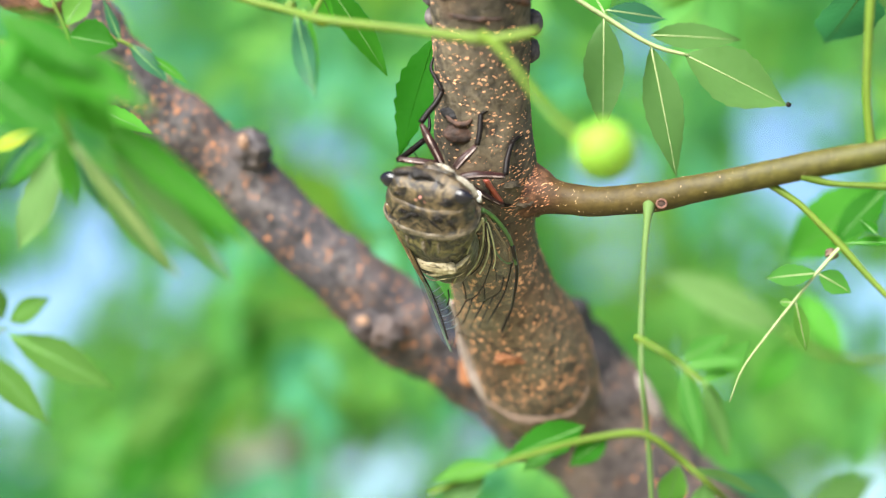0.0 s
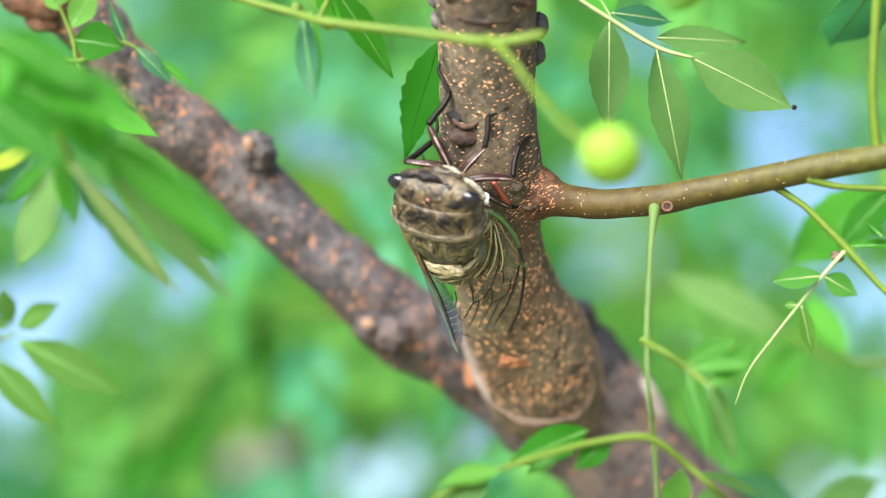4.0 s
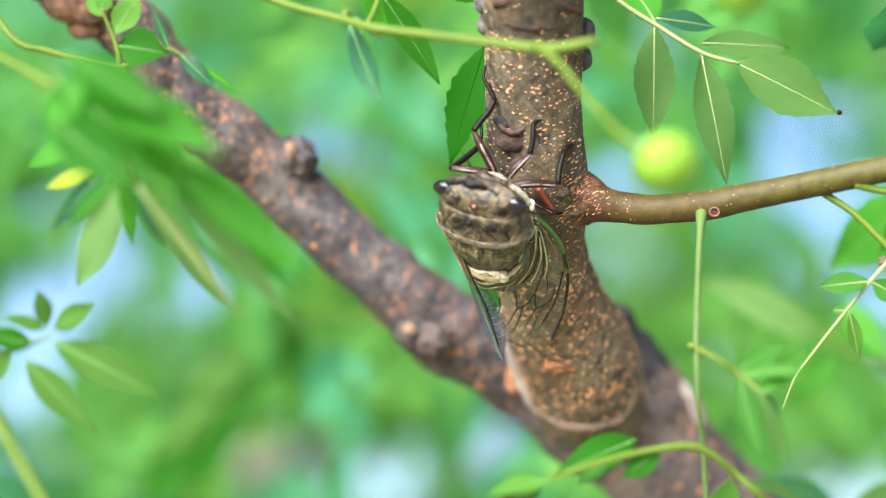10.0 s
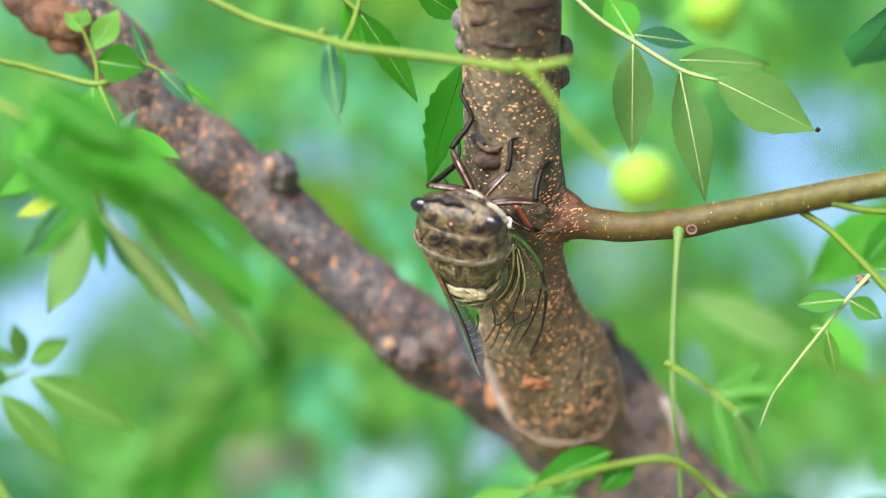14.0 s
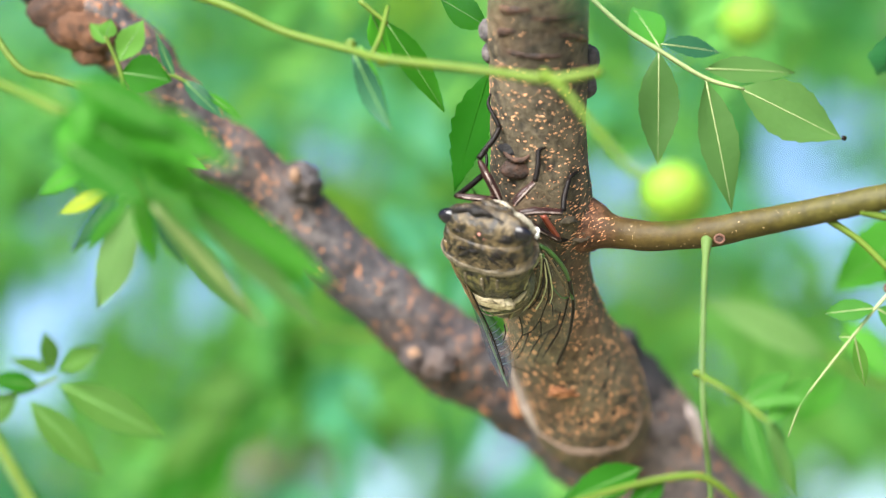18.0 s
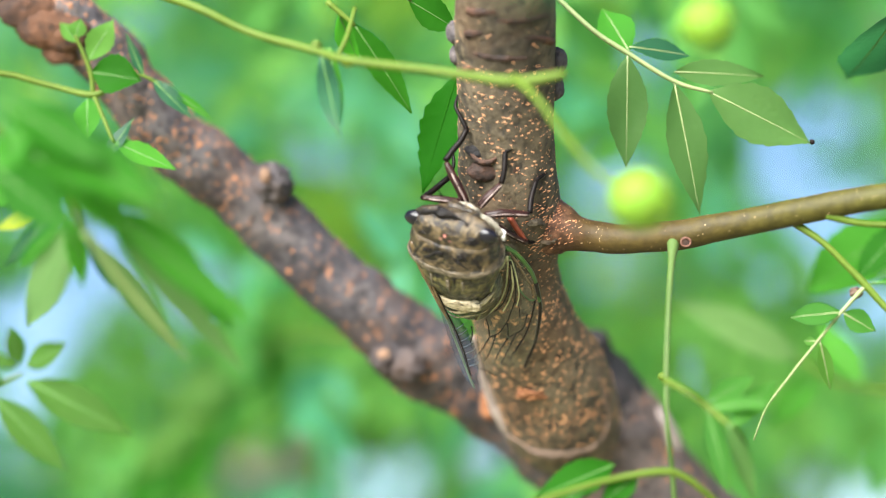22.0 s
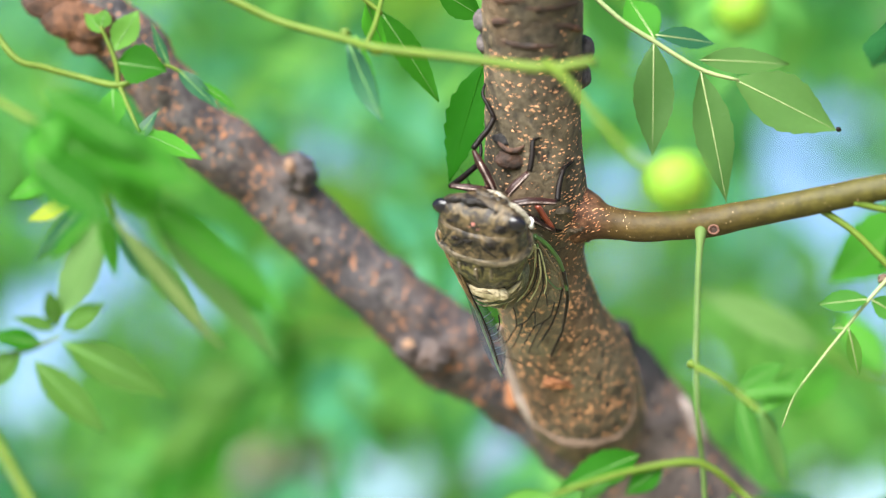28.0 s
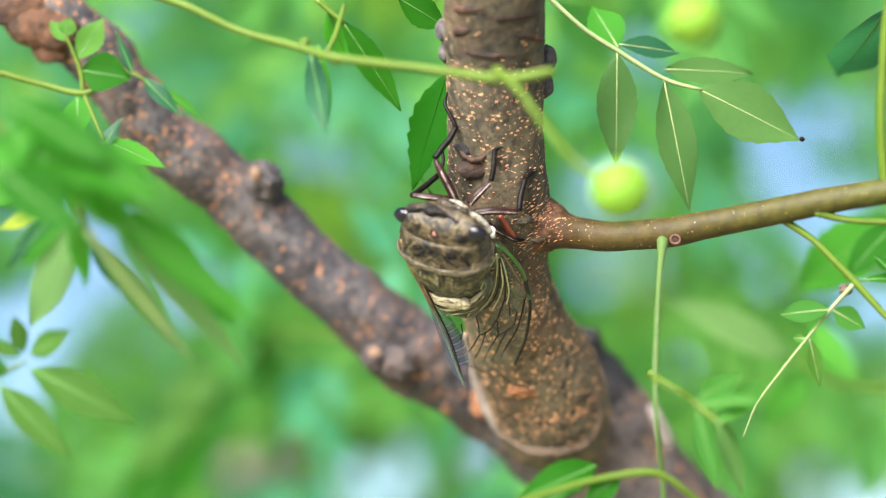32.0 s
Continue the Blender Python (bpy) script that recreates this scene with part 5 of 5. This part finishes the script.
def wing(lead, trail, words, skin, veins):
    """A clear forewing between its leading and trailing edges (view space); veins: name, skin, thickness and places across the view, raised on the membrane."""
    lead, trail = spline(lead, 8), spline(trail, 8)
    n = 40
    at = lambda e, s: np.array([np.interp(s * (len(e) - 1), range(len(e)), e[:, q]) for q in range(3)])

    def spot(u, v):
        p = at(lead, u) * (1 - v) + at(trail, u) * v
        p[1] += 0.35 * math.sin(v * 14) * (1 - u) - 1.4 * math.sin(math.pi * v) * (1 - 0.6 * u)
        return p

    bm = bmesh.new()
    places = np.array([[spot(i / n, j / 14) for j in range(15)] for i in range(n + 1)])
    grid = [[bm.verts.new(p) for p in row] for row in places]
    for i in range(n):
        for j in range(14):
            bm.faces.new((grid[i][j], grid[i][j + 1], grid[i + 1][j + 1], grid[i + 1][j]))
    ob = part("forewing", bm, skin, cicada, words, VIEW_TO_BUG)
    flat = places.reshape(-1, 3)
    seen = flat[:, (0, 2)] / flat[:, 1:2] * 367.0
    for nm, mat, r, row in veins:
        line = []
        for k, (x, z) in enumerate(row):
            y = flat[np.argmin(((seen - (x, z)) ** 2).sum(1))][1] - 0.3
            line.append((x * y / 367.0, y, z * y / 367.0, r * (1.0 - 0.35 * k / len(row))))
        part(nm, tube(line, 5, 6), mat, ob, space=VIEW_TO_BUG)
    return ob


NEAR_VEINS = [
    ("costal_vein", VEIN_GREEN, 0.5, [(8.11, 5.94), (9.94, 4.86), (11.67, 3.13), (13.18, 0.97), (14.05, -1.4), (14.59, -4.43)]),
    ("costal_vein", VEIN_DARK, 0.42, [(13.94, -0.86), (14.48, -3.35), (14.81, -5.4), (14.7, -7.67), (14.27, -10.59), (13.72, -13.08), (12.75, -15.24), (11.89, -17.29)]),
    ("vein", VEIN_BROWN, 0.22, [(8.75, 5.08), (10.27, 3.03), (11.56, 0.86), (12.75, -1.08), (13.83, -4.11)]),
    ("vein", VEIN_DARK, 0.22, [(13.83, -4.11), (13.18, -7.35), (12.1, -10.59), (10.7, -13.08), (9.83, -14.48)]),
    ("vein", VEIN_GREEN, 0.2, [(8.75, 4.32), (9.62, 1.3), (10.92, -2.27), (12.64, -4.11), (13.83, -4.11)]),
    ("vein", VEIN_TAN, 0.26, [(8.32, 4.32), (7.46, 2.59), (6.48, 1.08), (4.86, -3.35), (2.7, -8.11)]),
    ("vein", VEIN_DARK, 0.2, [(7.89, 4.32), (6.92, 2.38), (5.94, 0.86), (4.32, -3.35), (2.38, -7.89)]),
    ("hind_vein", VEIN_BROWN, 0.26, [(7.02, 3.89), (5.51, 1.3), (3.57, -2.7), (2.49, -8.0)]),
    ("vein", VEIN_TAN, 0.2, [(8.43, 3.89), (8.43, 1.3), (8.11, -1.62), (7.02, -4.43), (5.19, -6.59)]),
    ("vein", VEIN_DARK, 0.2, [(8.75, 3.89), (8.97, 1.08), (8.75, -1.73), (7.78, -4.54), (5.94, -6.48)]),
    ("vein", VEIN_TAN, 0.22, [(8.86, 3.89), (9.19, 1.3), (9.51, -1.4), (8.75, -4.32), (7.67, -6.27)]),
    ("vein", VEIN_DARK, 0.18, [(8.97, 3.46), (9.62, 0.65), (10.05, -3.35), (8.97, -7.02), (8.32, -8.75)]),
    ("vein", VEIN_TAN, 0.18, [(9.19, 3.46), (10.16, 0.22), (10.7, -3.24), (10.27, -5.19)]),
    ("vein", VEIN_DARK, 0.15, [(9.94, -4.54), (10.7, -5.4), (10.92, -7.67)]),
    ("cross_vein", VEIN_DARK, 0.17, [(12.32, -6.81), (12.1, -7.89), (11.67, -9.51), (10.27, -10.59), (8.65, -11.35)]),
    ("cross_vein", VEIN_DARK, 0.17, [(8.65, -11.35), (8.43, -8.65), (7.35, -10.05), (6.27, -10.92), (5.08, -11.35)]),
    ("cross_vein", VEIN_DARK, 0.15, [(5.08, -11.35), (4.86, -9.29), (4.43, -7.89)]),
    ("vein", VEIN_DARK, 0.15, [(10.27, -10.59), (8.54, -14.05), (7.35, -16.75)]),
    ("vein", VEIN_DARK, 0.15, [(8.65, -11.35), (7.02, -14.16), (5.94, -16.32)]),
    ("vein", VEIN_DARK, 0.15, [(6.27, -11.02), (5.19, -14.16), (4.11, -15.99)]),
    ("vein", VEIN_DARK, 0.15, [(5.08, -11.35), (3.78, -13.62), (2.92, -14.7)]),
    ("vein", VEIN_DARK, 0.13, [(12.0, -10.81), (9.94, -14.16), (8.97, -16.21)]),
    ("vein", VEIN_DARK, 0.15, [(1.62, -9.29), (1.84, -10.92), (1.51, -12.32)]),
    ("hind_vein", VEIN_DARK, 0.1, [(2.27, -17.08), (4.54, -17.83), (6.48, -18.91)]),
]
FAR_VEINS = [
    ("costal_vein", VEIN_BROWN, 0.4, [(-10.05, 7.24), (-8.75, 3.24), (-6.7, -0.86), (-4.86, -4.43), (-3.03, -7.67)]),
    ("costal_vein", VEIN_GREY, 0.28, [(-3.78, -6.27), (-3.03, -7.67), (-1.62, -11.35), (-0.22, -14.91), (1.3, -18.91), (2.27, -21.07)]),
    ("vein", VEIN_BROWN, 0.24, [(-8.54, 3.46), (-6.16, -0.86), (-4.65, -4.11), (-3.24, -7.13)]),
    ("vein", VEIN_DARK, 0.2, [(-5.4, -1.95), (-3.57, -5.73), (-1.62, -9.51), (0.11, -13.83), (1.62, -18.7)]),
    ("cross_vein", VEIN_PALE, 0.1, [(-1.4, -9.73), (-0.54, -9.29), (0.22, -8.65)]),
    ("cross_vein", VEIN_PALE, 0.1, [(-0.97, -10.92), (0.0, -10.48), (0.76, -9.83)]),
    ("cross_vein", VEIN_PALE, 0.1, [(-0.54, -12.1), (0.54, -11.67), (1.3, -11.02)]),
    ("cross_vein", VEIN_PALE, 0.1, [(-0.11, -13.29), (1.08, -12.86), (1.84, -12.21)]),
    ("cross_vein", VEIN_PALE, 0.1, [(0.32, -14.48), (1.62, -14.05), (2.38, -13.4)]),
    ("cross_vein", VEIN_PALE, 0.1, [(0.76, -15.67), (2.16, -15.24), (2.92, -14.59)]),
    ("cross_vein", VEIN_PALE, 0.1, [(1.19, -16.86), (2.7, -16.43), (3.46, -15.78)]),
]
wing([(7.2, 359.8, 6.7), (9.4, 361.3, 6.1), (11.7, 363.5, 3.1), (13.9, 368.4, -1.8), (14.8, 372.5, -6.5), (14.8, 376.2, -11.5), (14.2, 379.6, -14.4), (13.4, 382.2, -17.4)],
     [(6.1, 359.8, 4.6), (5.1, 362.0, 1.2), (3.9, 365.8, -2.6), (2.6, 370.3, -7.3), (2.8, 374.1, -12.0), (3.6, 378.5, -15.8), (7.0, 381.5, -18.0), (13.1, 382.2, -17.7)], "clear forewing with green leading edge and black veins", MEMBRANE, NEAR_VEINS)
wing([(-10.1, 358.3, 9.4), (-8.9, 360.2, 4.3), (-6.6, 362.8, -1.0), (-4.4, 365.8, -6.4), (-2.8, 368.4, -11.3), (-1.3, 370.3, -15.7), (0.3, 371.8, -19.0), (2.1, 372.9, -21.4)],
     [(-7.7, 361.3, 2.2), (-5.8, 363.5, -1.0), (-3.9, 366.5, -4.0), (-1.0, 370.3, -7.3), (1.6, 374.0, -11.5), (3.0, 375.1, -15.4), (3.0, 374.0, -18.8), (2.2, 373.3, -21.2)], "blue-grey forewing seen nearly edge-on, shade and sheen in its tint", MEMBRANE_SHADED, FAR_VEINS)


def leg(thigh, shin, foot, label="", shin_skin=LEG_DARK):
    thigh, shin, foot = ([(*p[:3], p[3] * k) for p in row] for row, k in ((thigh, 0.85), (shin, 1.2), (foot, 1.25)))
    ob = part("leg", tube(thigh, 6, 12, 0.12, 0.7), LEG_STRIPED, cicada, label, VIEW_TO_BUG)
    part("femur_stripe", tube([(p[0] + 0.1, p[1] - p[3] * 0.86, p[2] - p[3] * 0.3, p[3] * 0.2) for p in thigh], 5, 6, 0.1, 1.0), LEG_PALE, ob, "pale stripe along the thigh", VIEW_TO_BUG)
    part("tibia", tube(shin, 5, 10, 0.05, 1.0), shin_skin, ob, space=VIEW_TO_BUG)
    part("tarsus", tube(foot, 5, 8), LEG_DARK, ob, space=VIEW_TO_BUG)


leg([(0.4, 358.3, 14.3, 0.84), (-0.6, 357.9, 16.4, 1.05), (-2.1, 357.9, 19.3, 0.95), (-3.4, 358.3, 21.8, 0.53)], [(-3.5, 358.3, 22.1, 0.47), (-2.2, 358.7, 23.9, 0.48), (-0.6, 359.0, 25.9, 0.48), (0.5, 359.4, 28.0, 0.42)], [(0.5, 359.4, 28.0, 0.34), (-0.6, 359.8, 30.3, 0.32), (-1.6, 360.5, 32.5, 0.27), (-1.1, 361.3, 34.6, 0.16)])
leg([(-0.6, 357.2, 14.4, 0.74), (-4.1, 356.8, 14.8, 0.84), (-7.6, 357.5, 15.2, 0.63)], [(-7.8, 357.9, 15.1, 0.42), (-5.7, 359.8, 16.6, 0.48), (-2.8, 361.7, 19.1, 0.43)], [(-2.8, 361.7, 19.1, 0.32), (-1.9, 362.8, 21.5, 0.27), (-2.1, 363.5, 24.3, 0.21)])
leg([(3.0, 358.3, 13.6, 0.84), (4.6, 357.9, 15.5, 0.95), (6.8, 358.3, 17.6, 0.63)], [(7.0, 358.3, 17.8, 0.47), (7.5, 358.3, 20.2, 0.47), (7.7, 358.7, 23.8, 0.42)], [(7.7, 358.7, 23.8, 0.34), (9.3, 358.7, 24.5, 0.32), (11.7, 359.0, 25.6, 0.21), (12.3, 359.4, 26.6, 0.13)])
leg([(4.0, 358.3, 11.9, 0.84), (7.5, 357.9, 12.3, 0.95), (12.1, 359.4, 12.1, 0.64)], [(12.4, 359.8, 12.3, 0.48), (12.7, 360.5, 15.2, 0.48), (13.7, 361.7, 18.6, 0.43)], [(13.7, 361.7, 18.6, 0.36), (15.1, 363.2, 19.7, 0.32), (16.4, 365.8, 20.6, 0.24), (17.1, 368.4, 21.7, 0.15)])
leg([(5.9, 359.8, 10.2, 0.74), (8.3, 360.9, 8.6, 0.74), (12.0, 364.6, 6.8, 0.54)], [(8.7, 362.0, 11.6, 0.48), (10.1, 363.5, 9.5, 0.48), (11.8, 365.4, 7.2, 0.43)], [(11.8, 365.4, 7.2, 0.38), (12.7, 366.5, 6.8, 0.32), (13.6, 367.6, 7.0, 0.22)], "reddish hind leg", LEG_RED)
part("cheek", tube([(-1.3, 357, 14.2, 0.4), (0.6, 356.2, 13.3, 0.95), (2.5, 356, 11.8, 1.05), (4.2, 356, 10.8, 0.8), (5.9, 356.6, 9.8, 0.65), (6.9, 357.6, 8.5, 0.6), (7.8, 358.8, 7.3, 0.35)], 6, 12, 0.3, 0.5), CHEEK, head, "pale side of the face", VIEW_TO_BUG)
part("cheek_plate", knob((7.3, 357.6, 8.3), 0.75, (0.7, 0.5, 1.4), 0.2, 8), BONE, head, "white plate behind the eye", VIEW_TO_BUG)

# ---- wind ----
def sway_pose(dx, dz, lean):
    return VIEW @ pose(dx / 1000, 0, dz / 1000, 0, lean, 0) @ VIEW.inverted()


def swing(about, dx, dz, turn=0.0):
    """A part's pose in the tree's space: pushed in the picture plane by millimetres and turned about a place."""
    return TO_TREE @ Matrix.Translation(about) @ pose(dx, 0, dz, 0, turn, 0) @ Matrix.Translation(-Vector(about)) @ TO_TREE.inverted()


# seconds, millimetres right and up, degrees, for the wind-tossed leaves
FAN = [(0.0, 3.5, 6.9, 0), (1.0, 2.5, 6.0, 0), (2.5, 2.0, 5.0, -2), (4.5, 2.0, 4.0, 0), (5.5, 5.0, 4.0, 0), (6.0, 6.1, 1.9, 0), (7.0, 6.0, 2.5, -2), (7.6, 7.0, 4.0, -4), (8.0, 8.0, 4.5, -6), (8.4, 6.5, 2.5, -3), (9.0, 5.8, 2.6, 0), (9.6, 5.0, 3.0, -3), (10.0, 4.0, 2.0, 0),
       (10.5, 6.0, 6.5, -8), (11.0, 4.0, 6.0, -6), (11.6, 6.0, 6.0, -6), (12.0, 4.0, 3.0, 0), (13.0, 3.2, 0.0, 0), (14.5, 3.0, 0.5, 0), (16.5, 3.0, 1.0, 0), (17.5, 4.0, 2.0, 0), (18.0, 4.0, 4.0, -4), (19.0, 3.6, 5.2, -2), (20.0, 3.0, 3.0, 0), (21.0, 1.5, 1.5, 0), (22.0, 0.5, 0.0, 0),
       (23.0, 0.0, 0.0, 0), (23.8, 2.0, 3.0, -3), (24.3, 5.0, 7.0, -7), (24.7, 4.5, 7.5, -8), (25.0, 3.0, 4.5, -3), (25.2, 5.0, 6.5, -7), (25.5, 2.5, 2.5, -2), (27.5, 1.5, 1.0, 0), (28.0, 0.9, -0.3, 0), (29.5, 1.5, 0.0, 0), (31.0, 2.5, 0.0, 0), (32.0, 3.0, -0.2, 0)]
GUST = [(0.0, 0, 34, 0), (6.4, 0, 30, 0), (7.0, 0, -2, 0), (7.3, 0, 12, 0), (7.7, 0, 30, 0), (8.1, 0, 8, 0), (8.5, 3, -16, 0), (8.8, 0, 4, 0), (9.0, 0, -4, 0), (9.3, 0, -2, 0), (9.8, 0, 26, 0), (10.3, 0, 18, 0), (10.8, -3, -17, 0), (11.0, 0, -12, 0), (11.4, 0, 10, 0), (12.0, 0, 30, 0), (13.0, 0, 34, 0), (16.3, 0, 14, 0), (16.8, 0, 1, 0), (17.4, 0, 20, 0), (18.0, 0, -3, 0), (18.5, 0, 20, 0), (19.4, 0, 24, 0), (20.0, 6, -11, 0), (20.6, 0, 20, 0), (21.4, 0, 20, 0), (22.0, 0, 0, 0), (22.5, 0, 24, 0), (23.0, 0, 34, 0), (29.4, 0, 34, 0), (30.0, 0, -5, 0), (30.6, 0, 30, 0), (32.0, 0, 34, 0)]

OPEN = [(0, 1.4, 0.8), (0.5, 1.7, 0.6), (1, 2.7, 0.7), (1.5, 1.9, -0.2), (2, 2.2, 0.1), (2.5, 2.2, 0.0), (4.5, 1.8, 0.3), (5, 2.4, 0.2), (5.5, 3.0, 2.8), (6, -0.3, 3.4), (6.5, -1.6, 2.8), (7, 0.5, 6.3), (7.5, 0.1, 5.9), (8, -2.0, 4.3), (8.5, 0.0, 6.3), (9, -0.7, 4.8), (12, -0.7, -1.7), (23, 0.0, 0.0), (24, 0.3, -0.3), (25, 0.3, -1.1), (25.5, 1.8, 3.7), (27.5, 1.1, 3.4), (28, 1.1, 4.5), (28.5, 0.4, 3.5), (29, 1.8, 4.4), (29.5, 1.3, 2.5), (30, 2.2, 2.3), (30.5, 1.5, 2.5), (31, 1.6, 1.7), (31.5, 2.3, 1.3), (32, 2.4, 1.7)]

# seconds and degrees about its joint, for the dangling leaf; seconds, millimetres right and up for the berry's spur
DANGLE = [(0, -2.2), (0.5, -3.3), (1, -1.4), (1.5, 1.8), (2, 0.7), (2.5, 2.9), (4.5, 2.2), (5, 0.6), (5.5, 3.1), (6, 0.8), (6.5, -1.6), (7, 2.5), (7.5, -1.0), (8, 3.4), (8.5, 2.2), (9, -2.3), (9.5, -1.6), (10, -8.5), (10.5, 2.1), (11, -1.6), (11.5, 4.2), (12, 2.0), (12.5, 4.5), (13, -5.6), (13.5, -1.3), (14, 3.4), (14.5, 5.0), (17, -2.3), (17.5, -12.4), (18, -12.1), (18.5, -4.7), (19, -5.3), (19.5, -4.5), (20, 3.8), (20.5, -2.6), (21, 2.2), (21.5, 0.5), (22, -1.3), (22.5, 0.6), (23, -0.0), (23.5, 0.9), (24, 0.2), (24.5, -1.2), (25, 0.1), (25.5, 1.3), (27.5, -4.6), (28, -9.8), (28.5, -10.1), (29, -8.7), (29.5, -3.3), (30, -5.0), (30.5, -0.5), (31, -0.5), (31.5, -2.6), (32, 0.1)]
SPUR = [(0, -0.68, 0.53), (0.5, -0.10, 0.20), (1, -0.22, -0.03), (1.5, -0.97, 0.62), (2, 0.08, -0.30), (2.5, -0.91, 0.60), (4.5, -0.80, 0.18), (5, 0.22, 0.02), (5.5, -0.90, 0.13), (6, -0.11, -0.01), (6.5, 0.10, 0.75), (7, 0.21, 0.46), (7.5, -0.40, 0.51), (8, 0.14, -0.36), (8.5, -0.57, -0.41), (9, -1.08, 0.37), (9.5, -0.34, -0.08), (10, -1.26, 0.34), (10.5, 0.25, -0.18), (11, -1.15, 0.35), (11.5, -0.31, -0.45), (12, -0.68, 0.18), (12.5, -0.14, 0.90), (13, -0.01, 0.42), (13.5, 0.34, 0.16), (14, -0.42, 0.69), (14.5, -0.62, 1.25), (16.5, 0.00, 0.07), (17, -0.63, 0.55), (17.5, 0.71, 1.20), (18, -0.99, 0.71), (18.5, -0.36, 0.19), (19, -0.20, 0.08), (19.5, -0.51, 1.21), (20, 1.22, 0.47), (20.5, -1.14, 0.60), (21, 0.09, -0.10), (21.5, 0.13, 0.61), (22, 0.15, 0.29), (22.5, -0.18, -0.38), (23, 0.00, -0.00), (23.5, -0.36, -0.20), (24, 0.09, -0.20), (24.5, -0.15, 0.19), (25, -0.61, 0.38), (25.5, -0.48, -0.19), (27.5, -2.21, 1.14), (28, 0.49, 0.55), (28.5, -0.66, 0.56), (29, 0.23, 0.52), (29.5, 0.42, 0.65), (30, -0.81, 0.30), (30.5, 0.12, 0.18), (31, -1.03, 1.32), (31.5, 0.84, 0.46), (32, -0.84, 1.16)]
# seconds, millimetres right and up, for the arching stalk below
LOWER = [(0, 0.63, 0.18), (0.5, 0.89, 1.10), (1, 0.78, -0.11), (1.5, 0.32, 0.04), (2, 0.17, 0.10), (2.5, 0.42, 0.10), (5.5, 0.18, -0.17), (6, 0.40, -0.37), (6.5, 0.56, 0.08), (7, 1.04, -0.07), (7.5, 0.54, -0.37), (8, 0.00, -0.89), (8.5, -0.11, -0.01), (9, -0.11, -0.64), (9.5, -0.18, -0.21), (10, 0.04, -0.52), (10.5, 0.88, 0.33), (11, 1.46, -0.94), (11.5, 0.26, -0.31), (12, 0.01, -0.63), (12.5, 0.30, -0.03), (13, 0.12, 0.52), (14, -0.08, 0.53), (14.5, 0.05, -0.67), (16.5, -0.18, 0.40), (17, 0.44, -0.09), (17.5, 1.30, -0.18), (18, -0.30, -0.66), (18.5, 0.17, 0.24), (19, 0.44, 0.67), (19.5, 0.81, 0.51), (20, 0.35, -0.60), (20.5, 0.48, -0.03), (21, -0.15, -0.50), (21.5, -0.03, -0.06), (22, 1.58, 0.60), (22.5, 0.07, 0.36), (23, 0.00, -0.00), (23.5, 0.05, 0.23), (24, 0.75, 0.12), (25, 0.28, 0.15), (25.5, 0.33, -0.09), (27.5, 0.60, 0.00), (32, 0.40, 0.00)]


def motions():
    rows = [(t, sway_pose(dx, dz, lean)) for t, dx, dz, lean in SWAY]
    walk(tree, [(t, m @ Matrix.Translation(ROOT)) for t, m in rows])
    walk(cicada, [(t, m @ REST) for t, m in rows])
    walk(fan, [(t, swing(FAN_AT, dx, dz, turn)) for t, dx, dz, turn in FAN])
    walk(open_leaf, [(t, swing(FAN_AT, dx, dz)) for t, dx, dz in OPEN])
    walk(gust, [(t, swing(GUST_AT, dx, dz, turn)) for t, dx, dz, turn in GUST])
    walk(dangle, [(t, swing(DANGLE_AT, 0, 0, turn)) for t, turn in DANGLE])
    walk(spur, [(t, swing(SPUR_AT, dx, dz)) for t, dx, dz in SPUR])
    walk(lower, [(t, swing(FAN_AT, dx, dz)) for t, dx, dz in LOWER])
    for i, (ob, rest) in enumerate(NEIGHBOURS):
        walk(ob, [(t, pose(0.006 * math.sin(0.9 * t + 2 * i), 0, 0.002 * math.sin(1.7 * t + i)) @ rest) for t in range(0, 33)])


motions()
